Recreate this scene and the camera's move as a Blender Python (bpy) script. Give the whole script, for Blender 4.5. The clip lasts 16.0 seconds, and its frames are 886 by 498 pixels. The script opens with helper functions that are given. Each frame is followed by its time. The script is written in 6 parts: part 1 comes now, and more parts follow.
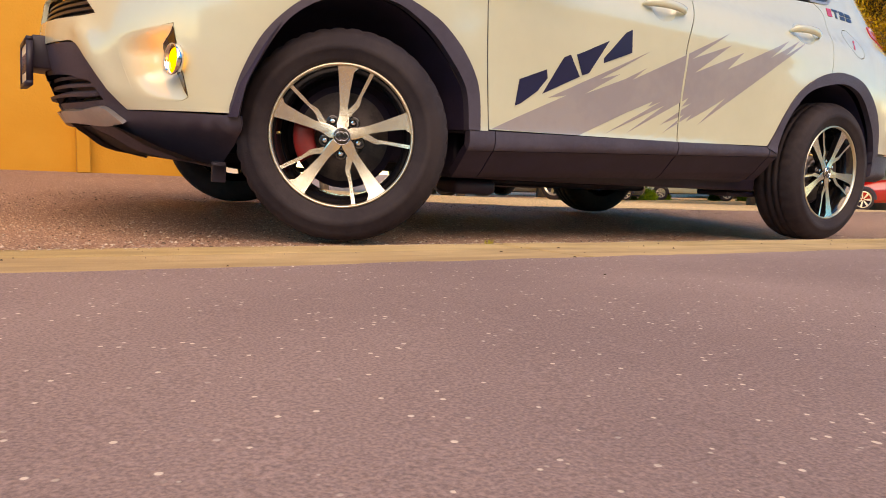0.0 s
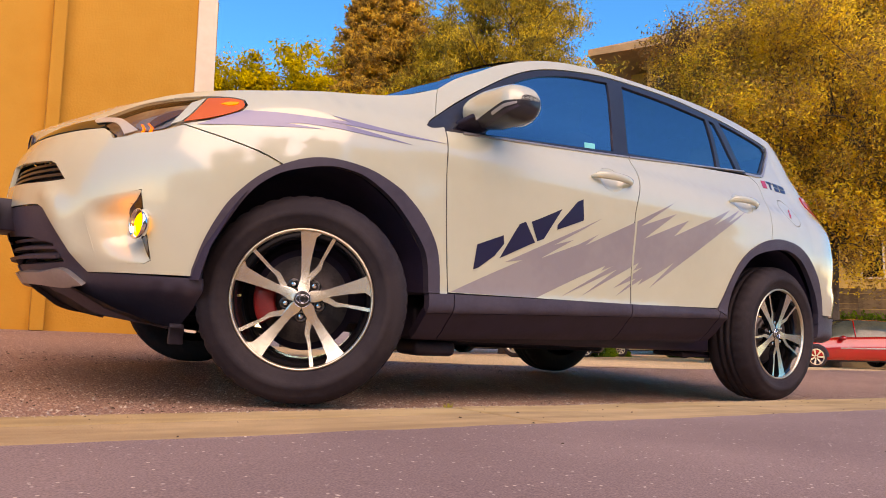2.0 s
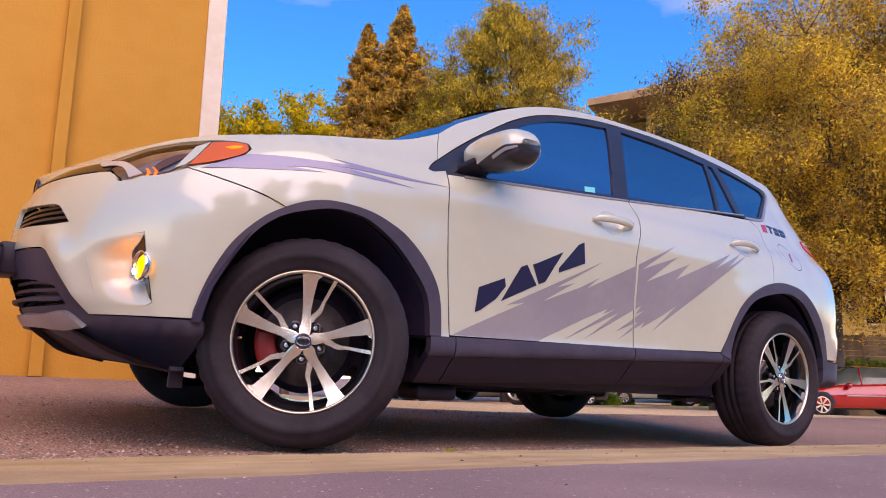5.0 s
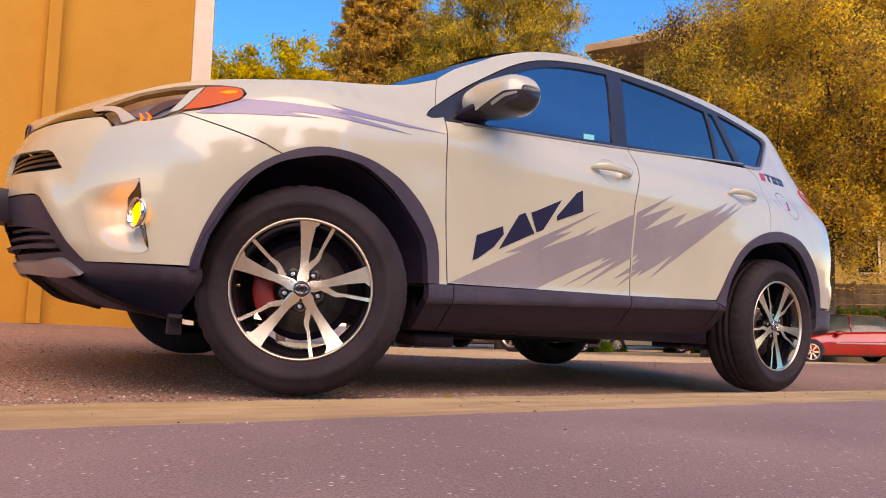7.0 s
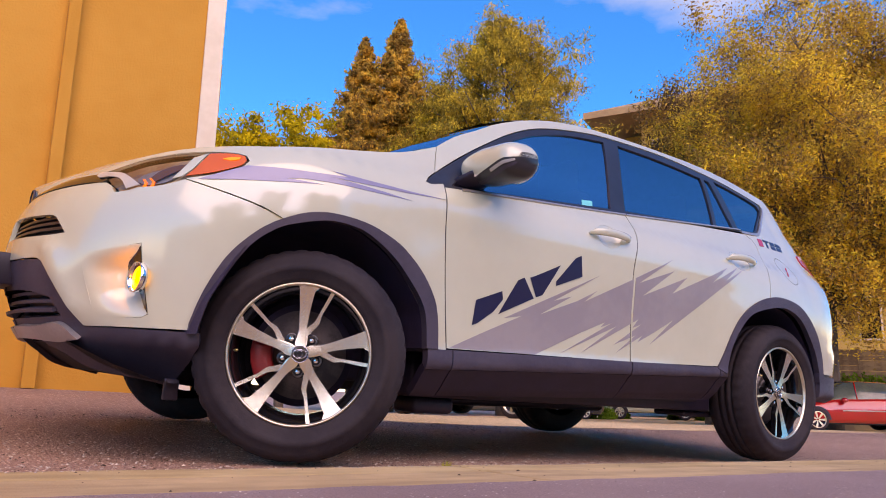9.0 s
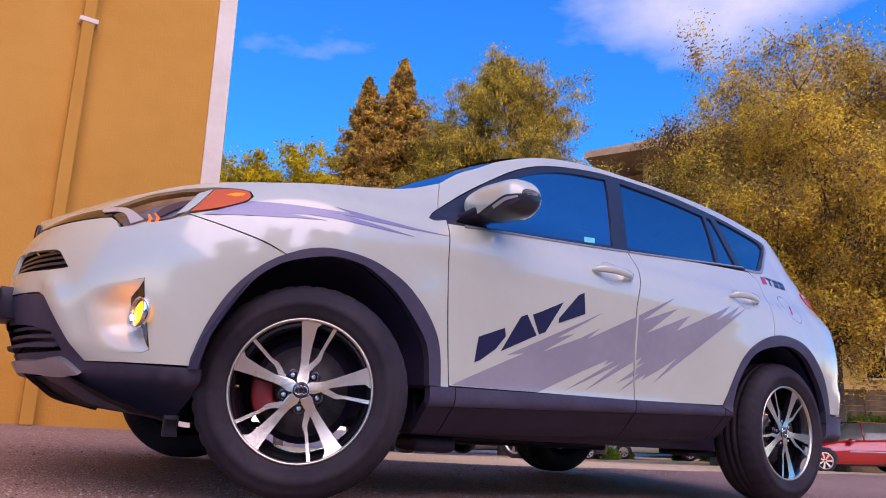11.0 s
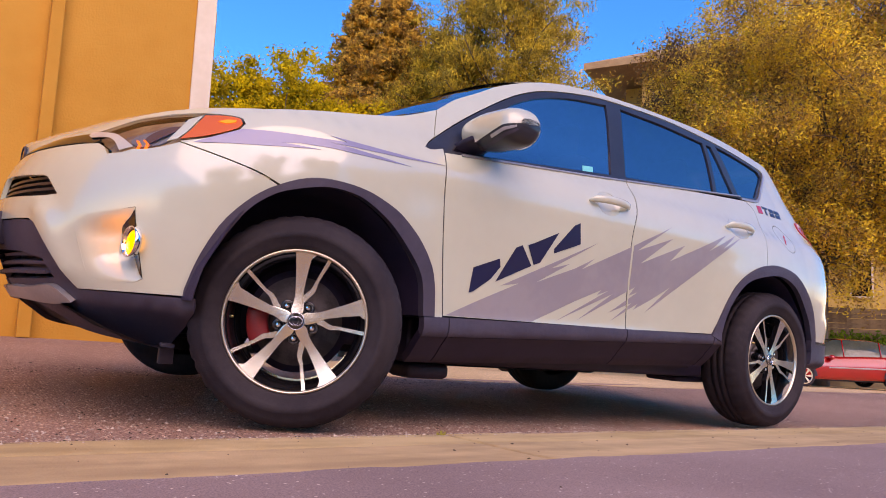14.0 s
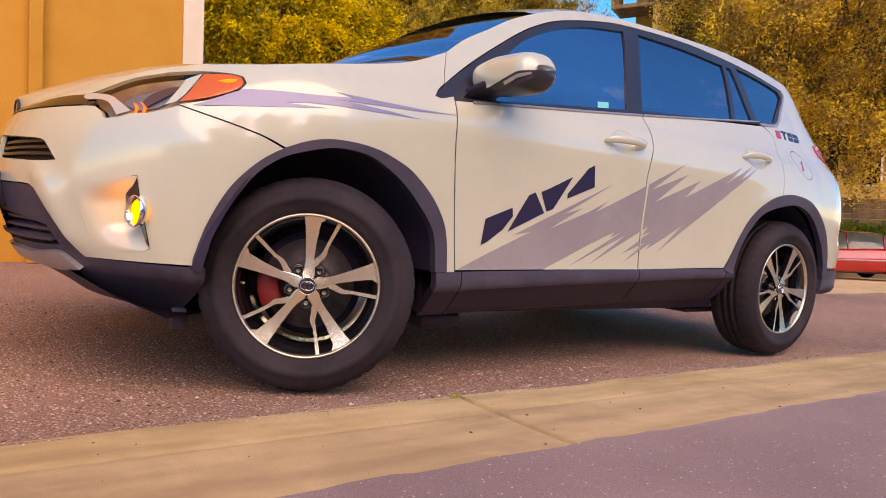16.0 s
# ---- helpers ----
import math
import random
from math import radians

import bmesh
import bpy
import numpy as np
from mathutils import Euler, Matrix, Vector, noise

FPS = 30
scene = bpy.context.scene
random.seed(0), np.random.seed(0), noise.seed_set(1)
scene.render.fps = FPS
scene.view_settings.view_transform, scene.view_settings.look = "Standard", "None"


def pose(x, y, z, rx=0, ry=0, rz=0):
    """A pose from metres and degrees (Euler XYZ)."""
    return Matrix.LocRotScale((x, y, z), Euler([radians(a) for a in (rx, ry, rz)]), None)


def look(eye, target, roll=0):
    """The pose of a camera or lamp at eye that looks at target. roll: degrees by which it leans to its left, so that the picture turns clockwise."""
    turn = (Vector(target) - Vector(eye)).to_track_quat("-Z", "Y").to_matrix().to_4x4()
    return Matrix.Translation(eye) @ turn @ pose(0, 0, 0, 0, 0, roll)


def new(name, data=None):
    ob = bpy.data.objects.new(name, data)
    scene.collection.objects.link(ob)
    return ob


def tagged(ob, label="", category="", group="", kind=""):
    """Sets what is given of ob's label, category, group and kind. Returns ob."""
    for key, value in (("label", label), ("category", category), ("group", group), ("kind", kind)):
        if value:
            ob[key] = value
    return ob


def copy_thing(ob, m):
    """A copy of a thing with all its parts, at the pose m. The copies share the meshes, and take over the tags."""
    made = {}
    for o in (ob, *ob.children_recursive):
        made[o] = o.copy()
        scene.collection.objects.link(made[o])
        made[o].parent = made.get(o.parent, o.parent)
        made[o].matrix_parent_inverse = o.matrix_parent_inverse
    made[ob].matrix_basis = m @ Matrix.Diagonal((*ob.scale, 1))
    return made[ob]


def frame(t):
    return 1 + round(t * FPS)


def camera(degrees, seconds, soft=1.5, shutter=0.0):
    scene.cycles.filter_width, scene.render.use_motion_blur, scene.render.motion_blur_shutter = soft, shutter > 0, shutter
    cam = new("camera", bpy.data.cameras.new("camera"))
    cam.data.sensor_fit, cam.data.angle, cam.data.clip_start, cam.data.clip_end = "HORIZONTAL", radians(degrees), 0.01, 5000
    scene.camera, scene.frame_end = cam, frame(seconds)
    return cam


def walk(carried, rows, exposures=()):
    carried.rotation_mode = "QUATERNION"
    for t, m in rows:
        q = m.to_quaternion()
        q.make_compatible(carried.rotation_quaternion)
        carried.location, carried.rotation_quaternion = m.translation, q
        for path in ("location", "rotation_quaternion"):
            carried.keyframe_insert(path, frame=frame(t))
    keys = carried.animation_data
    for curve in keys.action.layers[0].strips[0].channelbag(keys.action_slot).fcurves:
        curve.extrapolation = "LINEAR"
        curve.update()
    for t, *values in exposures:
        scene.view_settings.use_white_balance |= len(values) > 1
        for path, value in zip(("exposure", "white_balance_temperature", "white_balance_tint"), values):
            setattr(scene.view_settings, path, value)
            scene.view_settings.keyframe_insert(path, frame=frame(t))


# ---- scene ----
cam = camera(62.1, 16.0, soft=0.9)
# the lot and the street fall gently along the car; SLOPE turns the car's own axes into the level world
UP = Vector((-0.0275, 0.0402, 0.9988)).normalized()
SLOPE = UP.rotation_difference(Vector((0, 0, 1))).to_matrix().to_4x4()
PATH = [
    (0, (-0.985, -2.076, 0.3), (0.099, -0.412, 0.059), 3.5),
    (0.5, (-0.994, -2.077, 0.327), (0.13, -0.437, 0.11), 4.0),
    (1, (-0.992, -2.086, 0.325), (0.148, -0.444, 0.265), 3.9),
    (1.5, (-0.992, -2.083, 0.301), (0.159, -0.451, 0.408), 3.4),
    (2, (-0.992, -2.097, 0.322), (0.158, -0.472, 0.508), 3.7),
    (2.5, (-0.993, -2.103, 0.315), (0.145, -0.481, 0.591), 3.6),
    (3, (-0.993, -2.111, 0.319), (0.131, -0.493, 0.665), 3.8),
    (3.2, (-0.993, -2.111, 0.326), (0.127, -0.495, 0.69), 3.9),
    (5.3, (-0.992, -2.092, 0.304), (0.146, -0.472, 0.587), 3.6),
    (5.5, (-0.99, -2.087, 0.306), (0.155, -0.465, 0.549), 3.7),
    (6, (-0.991, -2.084, 0.313), (0.164, -0.461, 0.493), 3.8),
    (6.5, (-0.993, -2.083, 0.308), (0.167, -0.461, 0.465), 3.7),
    (7, (-0.994, -2.084, 0.304), (0.165, -0.464, 0.479), 3.7),
    (7.5, (-0.993, -2.09, 0.308), (0.161, -0.47, 0.515), 3.8),
    (8, (-0.992, -2.091, 0.305), (0.156, -0.474, 0.561), 3.8),
    (8.5, (-0.991, -2.09, 0.3), (0.151, -0.477, 0.604), 3.8),
    (9, (-0.994, -2.092, 0.305), (0.141, -0.483, 0.653), 3.9),
    (9.5, (-0.994, -2.095, 0.298), (0.134, -0.49, 0.69), 3.8),
    (10, (-0.995, -2.095, 0.3), (0.127, -0.495, 0.725), 3.8),
    (12.3, (-0.999, -2.086, 0.303), (0.108, -0.483, 0.756), 4.5),
    (12.5, (-1.002, -2.087, 0.306), (0.107, -0.47, 0.699), 4.8),
    (13, (-0.996, -2.082, 0.318), (0.148, -0.469, 0.614), 4.3),
    (13.5, (-0.995, -2.078, 0.343), (0.163, -0.468, 0.6), 4.5),
    (14, (-0.997, -2.07, 0.372), (0.169, -0.459, 0.583), 5.0),
    (14.5, (-0.999, -2.056, 0.415), (0.182, -0.447, 0.541), 5.5),
    (15, (-1.001, -2.042, 0.462), (0.19, -0.436, 0.514), 5.7),
    (15.5, (-1.001, -2.025, 0.516), (0.189, -0.418, 0.503), 5.3),
    (16, (-1.005, -2.009, 0.596), (0.176, -0.398, 0.505), 4.4),
]
LOOKS = [(0.0, 0.65, 12300, 24), (1.0, 0.57, 11600, 28), (1.5, 0.54, 11400, 31), (3.0, 0.38, 8500, 40), (5.5, 0.37, 8000, 43), (7.0, 0.45, 10000, 39), (9.0, 0.39, 8200, 42), (10.0, 0.28, 7300, 45), (12.5, 0.15, 6350, 50), (13.3, 0.31, 7700, 48), (14.0, 0.39, 8400, 45), (16.0, 0.47, 9800, 38)]
walk(cam, [(t, SLOPE @ look(eye, target, roll)) for t, eye, target, roll in PATH], LOOKS)

# ---- world and light ----
SUN_HIGH, SUN_FROM = radians(35), Vector((-0.25, -0.97, 0)).normalized()
world = bpy.data.worlds.new("world")
scene.world = world
world.use_nodes = True
wn, wl = world.node_tree.nodes, world.node_tree.links
sky = wn.new("ShaderNodeTexSky")
sky.sky_type, sky.sun_disc = "NISHITA", False
sky.sun_elevation, sky.sun_rotation = SUN_HIGH, math.atan2(SUN_FROM.x, SUN_FROM.y)
sky.air_density, sky.dust_density, sky.ozone_density = 1.0, 0.1, 6.0
deep = wn.new("ShaderNodeHueSaturation")
deep.inputs["Saturation"].default_value = 1.55
wl.new(sky.outputs[0], deep.inputs["Color"])
# one soft bank of thin cloud and a few faint wisps
way, stretch, puff, veil, mixed = wn.new("ShaderNodeTexCoord"), wn.new("ShaderNodeMapping"), wn.new("ShaderNodeTexNoise"), wn.new("ShaderNodeMapRange"), wn.new("ShaderNodeMix")
stretch.inputs["Scale"].default_value = (1.0, 1.0, 2.2)
stretch.inputs["Location"].default_value = (0.3, 0.1, 0.0)
puff.inputs["Scale"].default_value, puff.inputs["Detail"].default_value, puff.inputs["Roughness"].default_value = 3.2, 7, 0.55
bank, far_off, lifted = wn.new("ShaderNodeMapping"), wn.new("ShaderNodeVectorMath"), wn.new("ShaderNodeMapRange")
far_off.operation = "DISTANCE"
far_off.inputs[1].default_value = (0.74, 0.45, 1.64)
bank.inputs["Scale"].default_value = (1.0, 1.0, 3.0)
lifted.interpolation_type = "SMOOTHSTEP"
lifted.inputs["From Min"].default_value, lifted.inputs["From Max"].default_value, lifted.inputs["To Min"].default_value, lifted.inputs["To Max"].default_value = 0.02, 0.36, 0.36, 0.0
total = wn.new("ShaderNodeMath")
veil.inputs["From Min"].default_value, veil.inputs["From Max"].default_value, veil.inputs["To Max"].default_value = 0.64, 0.98, 0.85
mixed.data_type = "RGBA"
wl.new(way.outputs["Generated"], stretch.inputs["Vector"]), wl.new(stretch.outputs[0], puff.inputs["Vector"])
wl.new(way.outputs["Generated"], bank.inputs["Vector"]), wl.new(bank.outputs[0], far_off.inputs[0]), wl.new(far_off.outputs["Value"], lifted.inputs["Value"])
wl.new(puff.outputs["Fac"], total.inputs[0]), wl.new(lifted.outputs[0], total.inputs[1])
wl.new(total.outputs[0], veil.inputs["Value"]), wl.new(veil.outputs[0], mixed.inputs["Factor"])
wl.new(deep.outputs[0], mixed.inputs[6])
mixed.inputs[7].default_value = (3.0, 3.35, 3.2, 1)
wl.new(mixed.outputs[2], wn["Background"].inputs[0])
wn["Background"].inputs[1].default_value = 0.25
sun = new("sun", bpy.data.lights.new("sun", "SUN"))
sun.data.energy, sun.data.angle, sun.data.color = 3.2, radians(76), (1.0, 0.84, 0.64)
sun.matrix_world = look((0, 0, 0), (-SUN_FROM.x * math.cos(SUN_HIGH), -SUN_FROM.y * math.cos(SUN_HIGH), -math.sin(SUN_HIGH)))
# ---- the car's outer surface, in metres: x back from the front hub, y away from the near rim, z up ----
CY = 0.895          # the car's middle plane
XF, XB = 0.10, 2.95  # behind XF and before XB the flank is nearly flat; past them it rolls round the corners


def lerp(table, v):
    """A smooth curve through rows of (v, value)."""
    if v <= table[0][0]:
        return table[0][1]
    if v >= table[-1][0]:
        return table[-1][1]
    for i in range(len(table) - 1):
        (a, p), (b, q) = table[i], table[i + 1]
        if v <= b:
            h = b - a
            s0 = (q - p) / h
            m0 = s0 if i == 0 else (s0 + (p - table[i - 1][1]) / (a - table[i - 1][0])) / 2
            m1 = s0 if i + 2 == len(table) else (s0 + (table[i + 2][1] - q) / (table[i + 2][0] - b)) / 2
            k = (v - a) / h
            return p * (2 * k**3 - 3 * k * k + 1) + m0 * h * (k**3 - 2 * k * k + k) + q * (3 * k * k - 2 * k**3) + m1 * h * (k**3 - k * k)


SECTION = [(0.20, 0.24), (0.25, 0.165), (0.30, 0.092), (0.334, 0.034), (0.344, 0.010), (0.352, 0.006), (0.42, 0.009), (0.50, 0.009), (0.62, 0.004), (0.80, -0.008),
           (0.93, -0.008), (1.00, 0.022), (1.06, 0.066), (1.25, 0.150), (1.45, 0.240), (1.55, 0.300), (1.66, 0.385)]
SILL = [(0.15, 0.20), (0.20, 0.13), (0.235, 0.115), (0.262, 0.082), (0.30, 0.050), (0.334, 0.021), (0.344, 0.010)]
NOSE = [(0.15, 0.50), (0.22, 0.545), (0.30, 0.62), (0.36, 0.675), (0.42, 0.712), (0.50, 0.745), (0.57, 0.764), (0.64, 0.766), (0.70, 0.760), (0.76, 0.748), (0.81, 0.728), (0.86, 0.695), (0.95, 0.58), (1.05, 0.45)]
STERN = [(0.20, 3.46), (0.30, 3.55), (0.40, 3.585), (0.45, 3.600), (0.590, 3.600), (0.622, 3.552), (0.72, 3.542), (0.95, 3.530), (1.10, 3.495), (1.25, 3.41), (1.45, 3.30), (1.62, 3.16)]


def flank(x, z):
    # the sill's fold climbs towards the rear wheel
    climb = 0.040 * max(0.0, min(x, 2.15) - 0.55) * max(0.0, min(1.0, (2.6 - x) / 0.4))
    low = z - climb * max(0.0, min(1.0, (0.47 - z) / 0.06))
    y, w = lerp(SECTION, low), max(0.0, min(1.0, (x - 0.2) / 0.2, (2.7 - x) / 0.3))
    if low < 0.344 and w:
        y += (lerp(SILL, low) - y) * w
    for cx, w in ((0.0, 0.020), (2.66, 0.026)):     # the bulge over each wheel
        d = math.hypot(x - cx, z - 0.36)
        y -= w * math.exp(-(((d - 0.42) / 0.16) ** 2)) * (1 if z < 1.0 else 0)
    y += 0.05 * max(0, x - 1.9) ** 2 * max(0, min(1, (z - 0.8) / 0.5))
    y += 0.05 * max(0, 0.6 - x) ** 2 * max(0, min(1, (z - 0.85) / 0.2))
    return y


FRONT_N = 2.2


def corner(y0, x0, x1, n, s):
    """Walks s metres from (x0, y0) round the corner whose end lies at x1 on the middle plane."""
    wide, long = CY - y0, abs(x1 - x0)
    steps, done, px, py = 48, 0.0, x0, y0
    for i in range(1, steps + 1):
        a = math.pi / 2 * (i / steps)
        qx = x0 + (x1 - x0) * math.sin(a) ** (2 / n)
        qy = CY - wide * max(0.0, math.cos(a)) ** (2 / n)
        d = math.hypot(qx - px, qy - py)
        if done + d >= s or i == steps:
            k = min(1.0, (s - done) / max(d, 1e-9))
            return px + (qx - px) * k, py + (qy - py) * k
        done, px, py = done + d, qx, qy


def skin(u, z):
    """A point of the outer surface; u is x on the flank and goes on round the corners."""
    if u < XF:
        x, y = corner(flank(XF, z), XF, -lerp(NOSE, z), FRONT_N, XF - u)
        y += (flank(max(u, -0.5), z) - flank(XF, z)) * max(0, 1 - (XF - u) / 0.7)
    elif u > XB:
        x, y = corner(flank(XB, z), XB, lerp(STERN, z), 2.7, u - XB)
    else:
        x, y = u, flank(u, z)
    return Vector((x, y, z))


def normal(u, z):
    e = 0.004
    n = (skin(u + e, z) - skin(u - e, z)).cross(skin(u, z + e) - skin(u, z - e))
    return n.normalized()
# ---- materials ----
def material(name, colour, rough=0.5, metal=0.0, second=None, scale=8.0, bump=0.0, bump_scale=60.0, coat=0.0, mix=(0.4, 0.6), rough2=None, spec=0.5, per_piece=0.0):
    """A surface whose colour drifts between two tones, with fine relief."""
    m = bpy.data.materials.new(name)
    m.use_nodes = True
    n, l = m.node_tree.nodes, m.node_tree.links
    b = n["Principled BSDF"]
    b.inputs["Base Color"].default_value = (*colour, 1)
    b.inputs["Roughness"].default_value, b.inputs["Metallic"].default_value = rough, metal
    b.inputs["Coat Weight"].default_value, b.inputs["Coat Roughness"].default_value = coat, 0.09
    b.inputs["Coat IOR"].default_value = 1.72
    b.inputs["Specular IOR Level"].default_value = spec
    co = n.new("ShaderNodeTexCoord")
    if second:
        big, fine = n.new("ShaderNodeTexNoise"), n.new("ShaderNodeTexNoise")
        big.inputs["Scale"].default_value, fine.inputs["Scale"].default_value = scale, scale * 9
        big.inputs["Detail"].default_value, fine.inputs["Detail"].default_value = 5, 3
        add = n.new("ShaderNodeMath")
        add.operation = "MULTIPLY_ADD"
        l.new(co.outputs["Object"], big.inputs["Vector"]), l.new(co.outputs["Object"], fine.inputs["Vector"])
        l.new(fine.outputs["Fac"], add.inputs[0])
        add.inputs[1].default_value = 0.35
        l.new(big.outputs["Fac"], add.inputs[2])
        ramp = n.new("ShaderNodeValToRGB")
        ramp.color_ramp.elements[0].position, ramp.color_ramp.elements[1].position = mix[0] + 0.17, mix[1] + 0.17
        ramp.color_ramp.elements[0].color, ramp.color_ramp.elements[1].color = (*colour, 1), (*second, 1)
        l.new(add.outputs[0], ramp.inputs["Fac"])
        out = ramp.outputs["Color"]
        if per_piece:
            info, hsv, sub = n.new("ShaderNodeObjectInfo"), n.new("ShaderNodeHueSaturation"), n.new("ShaderNodeMath")
            sub.operation = "MULTIPLY_ADD"
            sub.inputs[1].default_value, sub.inputs[2].default_value = per_piece, 1 - per_piece / 2
            l.new(info.outputs["Random"], sub.inputs[0]), l.new(sub.outputs[0], hsv.inputs["Value"]), l.new(out, hsv.inputs["Color"])
            out = hsv.outputs["Color"]
        l.new(out, b.inputs["Base Color"])
        if rough2 is not None:
            rr = n.new("ShaderNodeMapRange")
            rr.inputs["To Min"].default_value, rr.inputs["To Max"].default_value = rough, rough2
            l.new(big.outputs["Fac"], rr.inputs["Value"]), l.new(rr.outputs[0], b.inputs["Roughness"])
    if bump:
        tex, bm_ = n.new("ShaderNodeTexNoise"), n.new("ShaderNodeBump")
        tex.inputs["Scale"].default_value, tex.inputs["Detail"].default_value = bump_scale, 4
        bm_.inputs["Strength"].default_value, bm_.inputs["Distance"].default_value = bump, 0.01
        l.new(co.outputs["Object"], tex.inputs["Vector"]), l.new(tex.outputs["Fac"], bm_.inputs["Height"]), l.new(bm_.outputs[0], b.inputs["Normal"])
    return m


def glass(name, colour, alpha_mix=0.5, rough=0.0):
    """A pane: part tinted see-through, part mirror by its gloss."""
    m = bpy.data.materials.new(name)
    m.use_nodes = True
    n, l = m.node_tree.nodes, m.node_tree.links
    n.remove(n["Principled BSDF"])
    t, g, mx, fr = n.new("ShaderNodeBsdfTransparent"), n.new("ShaderNodeBsdfGlossy"), n.new("ShaderNodeMixShader"), n.new("ShaderNodeFresnel")
    t.inputs["Color"].default_value = (*colour, 1)
    g.inputs["Roughness"].default_value, g.inputs["Color"].default_value = rough, (1.0, 0.89, 1.0, 1)
    fr.inputs["IOR"].default_value = 1.0 + alpha_mix
    l.new(fr.outputs[0], mx.inputs[0]), l.new(t.outputs[0], mx.inputs[1]), l.new(g.outputs[0], mx.inputs[2])
    l.new(mx.outputs[0], n["Material Output"].inputs["Surface"])
    return m


PAINT = material("white_paint", (0.560, 0.585, 0.435), 0.25, coat=1.0, second=(0.535, 0.56, 0.415), scale=1.5)
CLAD = material("grey_plastic", (0.042, 0.034, 0.054), 0.55, second=(0.056, 0.047, 0.068), scale=6, bump=0.12, bump_scale=900)
RUBBER = material("tyre_rubber", (0.019, 0.014, 0.018), 0.75, second=(0.031, 0.024, 0.027), scale=5, bump=0.15, bump_scale=220, spec=0.3)
BLACK = material("black_plastic", (0.013, 0.009, 0.022), 0.5, second=(0.018, 0.013, 0.030), scale=9)
GLOSS_BLACK = material("gloss_black", (0.008, 0.008, 0.010), 0.12, coat=0.6)
FRAME_BLACK = material("window_frame_black", (0.022, 0.022, 0.028), 0.30, second=(0.028, 0.028, 0.034), scale=5)
MACHINED = material("machined_alloy", (0.78, 0.71, 0.55), 0.34, 0.97, second=(0.70, 0.64, 0.50), scale=14)
LINER = material("dark_wheel_liner", (0.020, 0.013, 0.040), 0.8, second=(0.026, 0.017, 0.050), scale=12, bump=0.2, bump_scale=200)
CHROME = material("chrome", (0.80, 0.80, 0.80), 0.08, 1.0)


def turned(name):
    """Bright alloy faced on a lathe: a shallow dish and fine rings round the axle (the y axis)."""
    m = material(name, (0.80, 0.73, 0.57), 0.27, 0.97, second=(0.72, 0.66, 0.52), scale=14)
    n, l = m.node_tree.nodes, m.node_tree.links
    cut, ring, sq, groove, total, relief = n.new("ShaderNodeVectorMath"), n.new("ShaderNodeVectorMath"), n.new("ShaderNodeMath"), n.new("ShaderNodeMath"), n.new("ShaderNodeMath"), n.new("ShaderNodeBump")
    cut.operation, ring.operation = "MULTIPLY", "LENGTH"
    cut.inputs[1].default_value = (1, 0, 1)
    off, wave = n.new("ShaderNodeMath"), n.new("ShaderNodeMath")
    off.operation, sq.operation, wave.operation, groove.operation = "SUBTRACT", "POWER", "MULTIPLY", "SINE"
    sq.inputs[1].default_value, wave.inputs[1].default_value = 2.0, 5200.0
    l.new(n["Texture Coordinate"].outputs["Object"], cut.inputs[0]), l.new(cut.outputs[0], ring.inputs[0]), l.new(ring.outputs["Value"], off.inputs[0])
    off.inputs[1].default_value = 0.13
    away = n.new("ShaderNodeMath")
    away.operation = "ABSOLUTE"
    l.new(off.outputs[0], away.inputs[0]), l.new(away.outputs[0], sq.inputs[0])
    l.new(ring.outputs["Value"], wave.inputs[0]), l.new(wave.outputs[0], groove.inputs[0])
    total.operation = "MULTIPLY_ADD"
    total.inputs[1].default_value = 0.000012
    l.new(groove.outputs[0], total.inputs[0]), l.new(sq.outputs[0], total.inputs[2])
    relief.inputs["Strength"].default_value, relief.inputs["Distance"].default_value = 1.0, 0.9
    l.new(total.outputs[0], relief.inputs["Height"]), l.new(relief.outputs[0], n["Principled BSDF"].inputs["Normal"])
    return m


TURNED = turned("turned_alloy")
SILVER = material("silver_plastic", (0.42, 0.41, 0.40), 0.38, 0.6, second=(0.36, 0.35, 0.34), scale=7)
DECAL_GREY = material("grey_vinyl", (0.30, 0.28, 0.28), 0.35, coat=0.4, second=(0.27, 0.25, 0.26), scale=3)
DECAL_BLUE = material("dark_blue_vinyl", (0.012, 0.010, 0.045), 0.35, coat=0.3)
DECAL_LILAC = material("lilac_vinyl", (0.25, 0.25, 0.37), 0.35, coat=0.4, second=(0.22, 0.22, 0.33), scale=3)
RED = material("red_plastic", (0.55, 0.02, 0.02), 0.25, coat=0.5)
AMBER = material("amber_lens", (0.72, 0.13, 0.006), 0.2, coat=0.6)
SIDE_GLASS = glass("tinted_glass", (0.10, 0.12, 0.15), 4.2)
REAR_GLASS = glass("dark_privacy_glass", (0.07, 0.05, 0.10), 3.2)
CLEAR_GLASS = glass("clear_glass", (0.75, 0.80, 0.82), 0.5)
SCREEN_GLASS = glass("windscreen_glass", (0.30, 0.36, 0.40), 14.0)
# ---- building helpers ----
def part(name, bm, mat, parent=None, label="", smooth=True, normals=None):
    """Links a bmesh as one mesh object under a thing or a part."""
    me = bpy.data.meshes.new(name)
    bm.to_mesh(me)
    bm.free()
    me.materials.append(mat)
    me.shade_smooth() if smooth else me.shade_flat()
    ob = new(name, me)
    ob.parent = parent
    return tagged(ob, label)


def thing(name, label, category, m=None, group=""):
    ob = new(name)
    ob.matrix_world = m or Matrix()
    return tagged(ob, label, category, group)


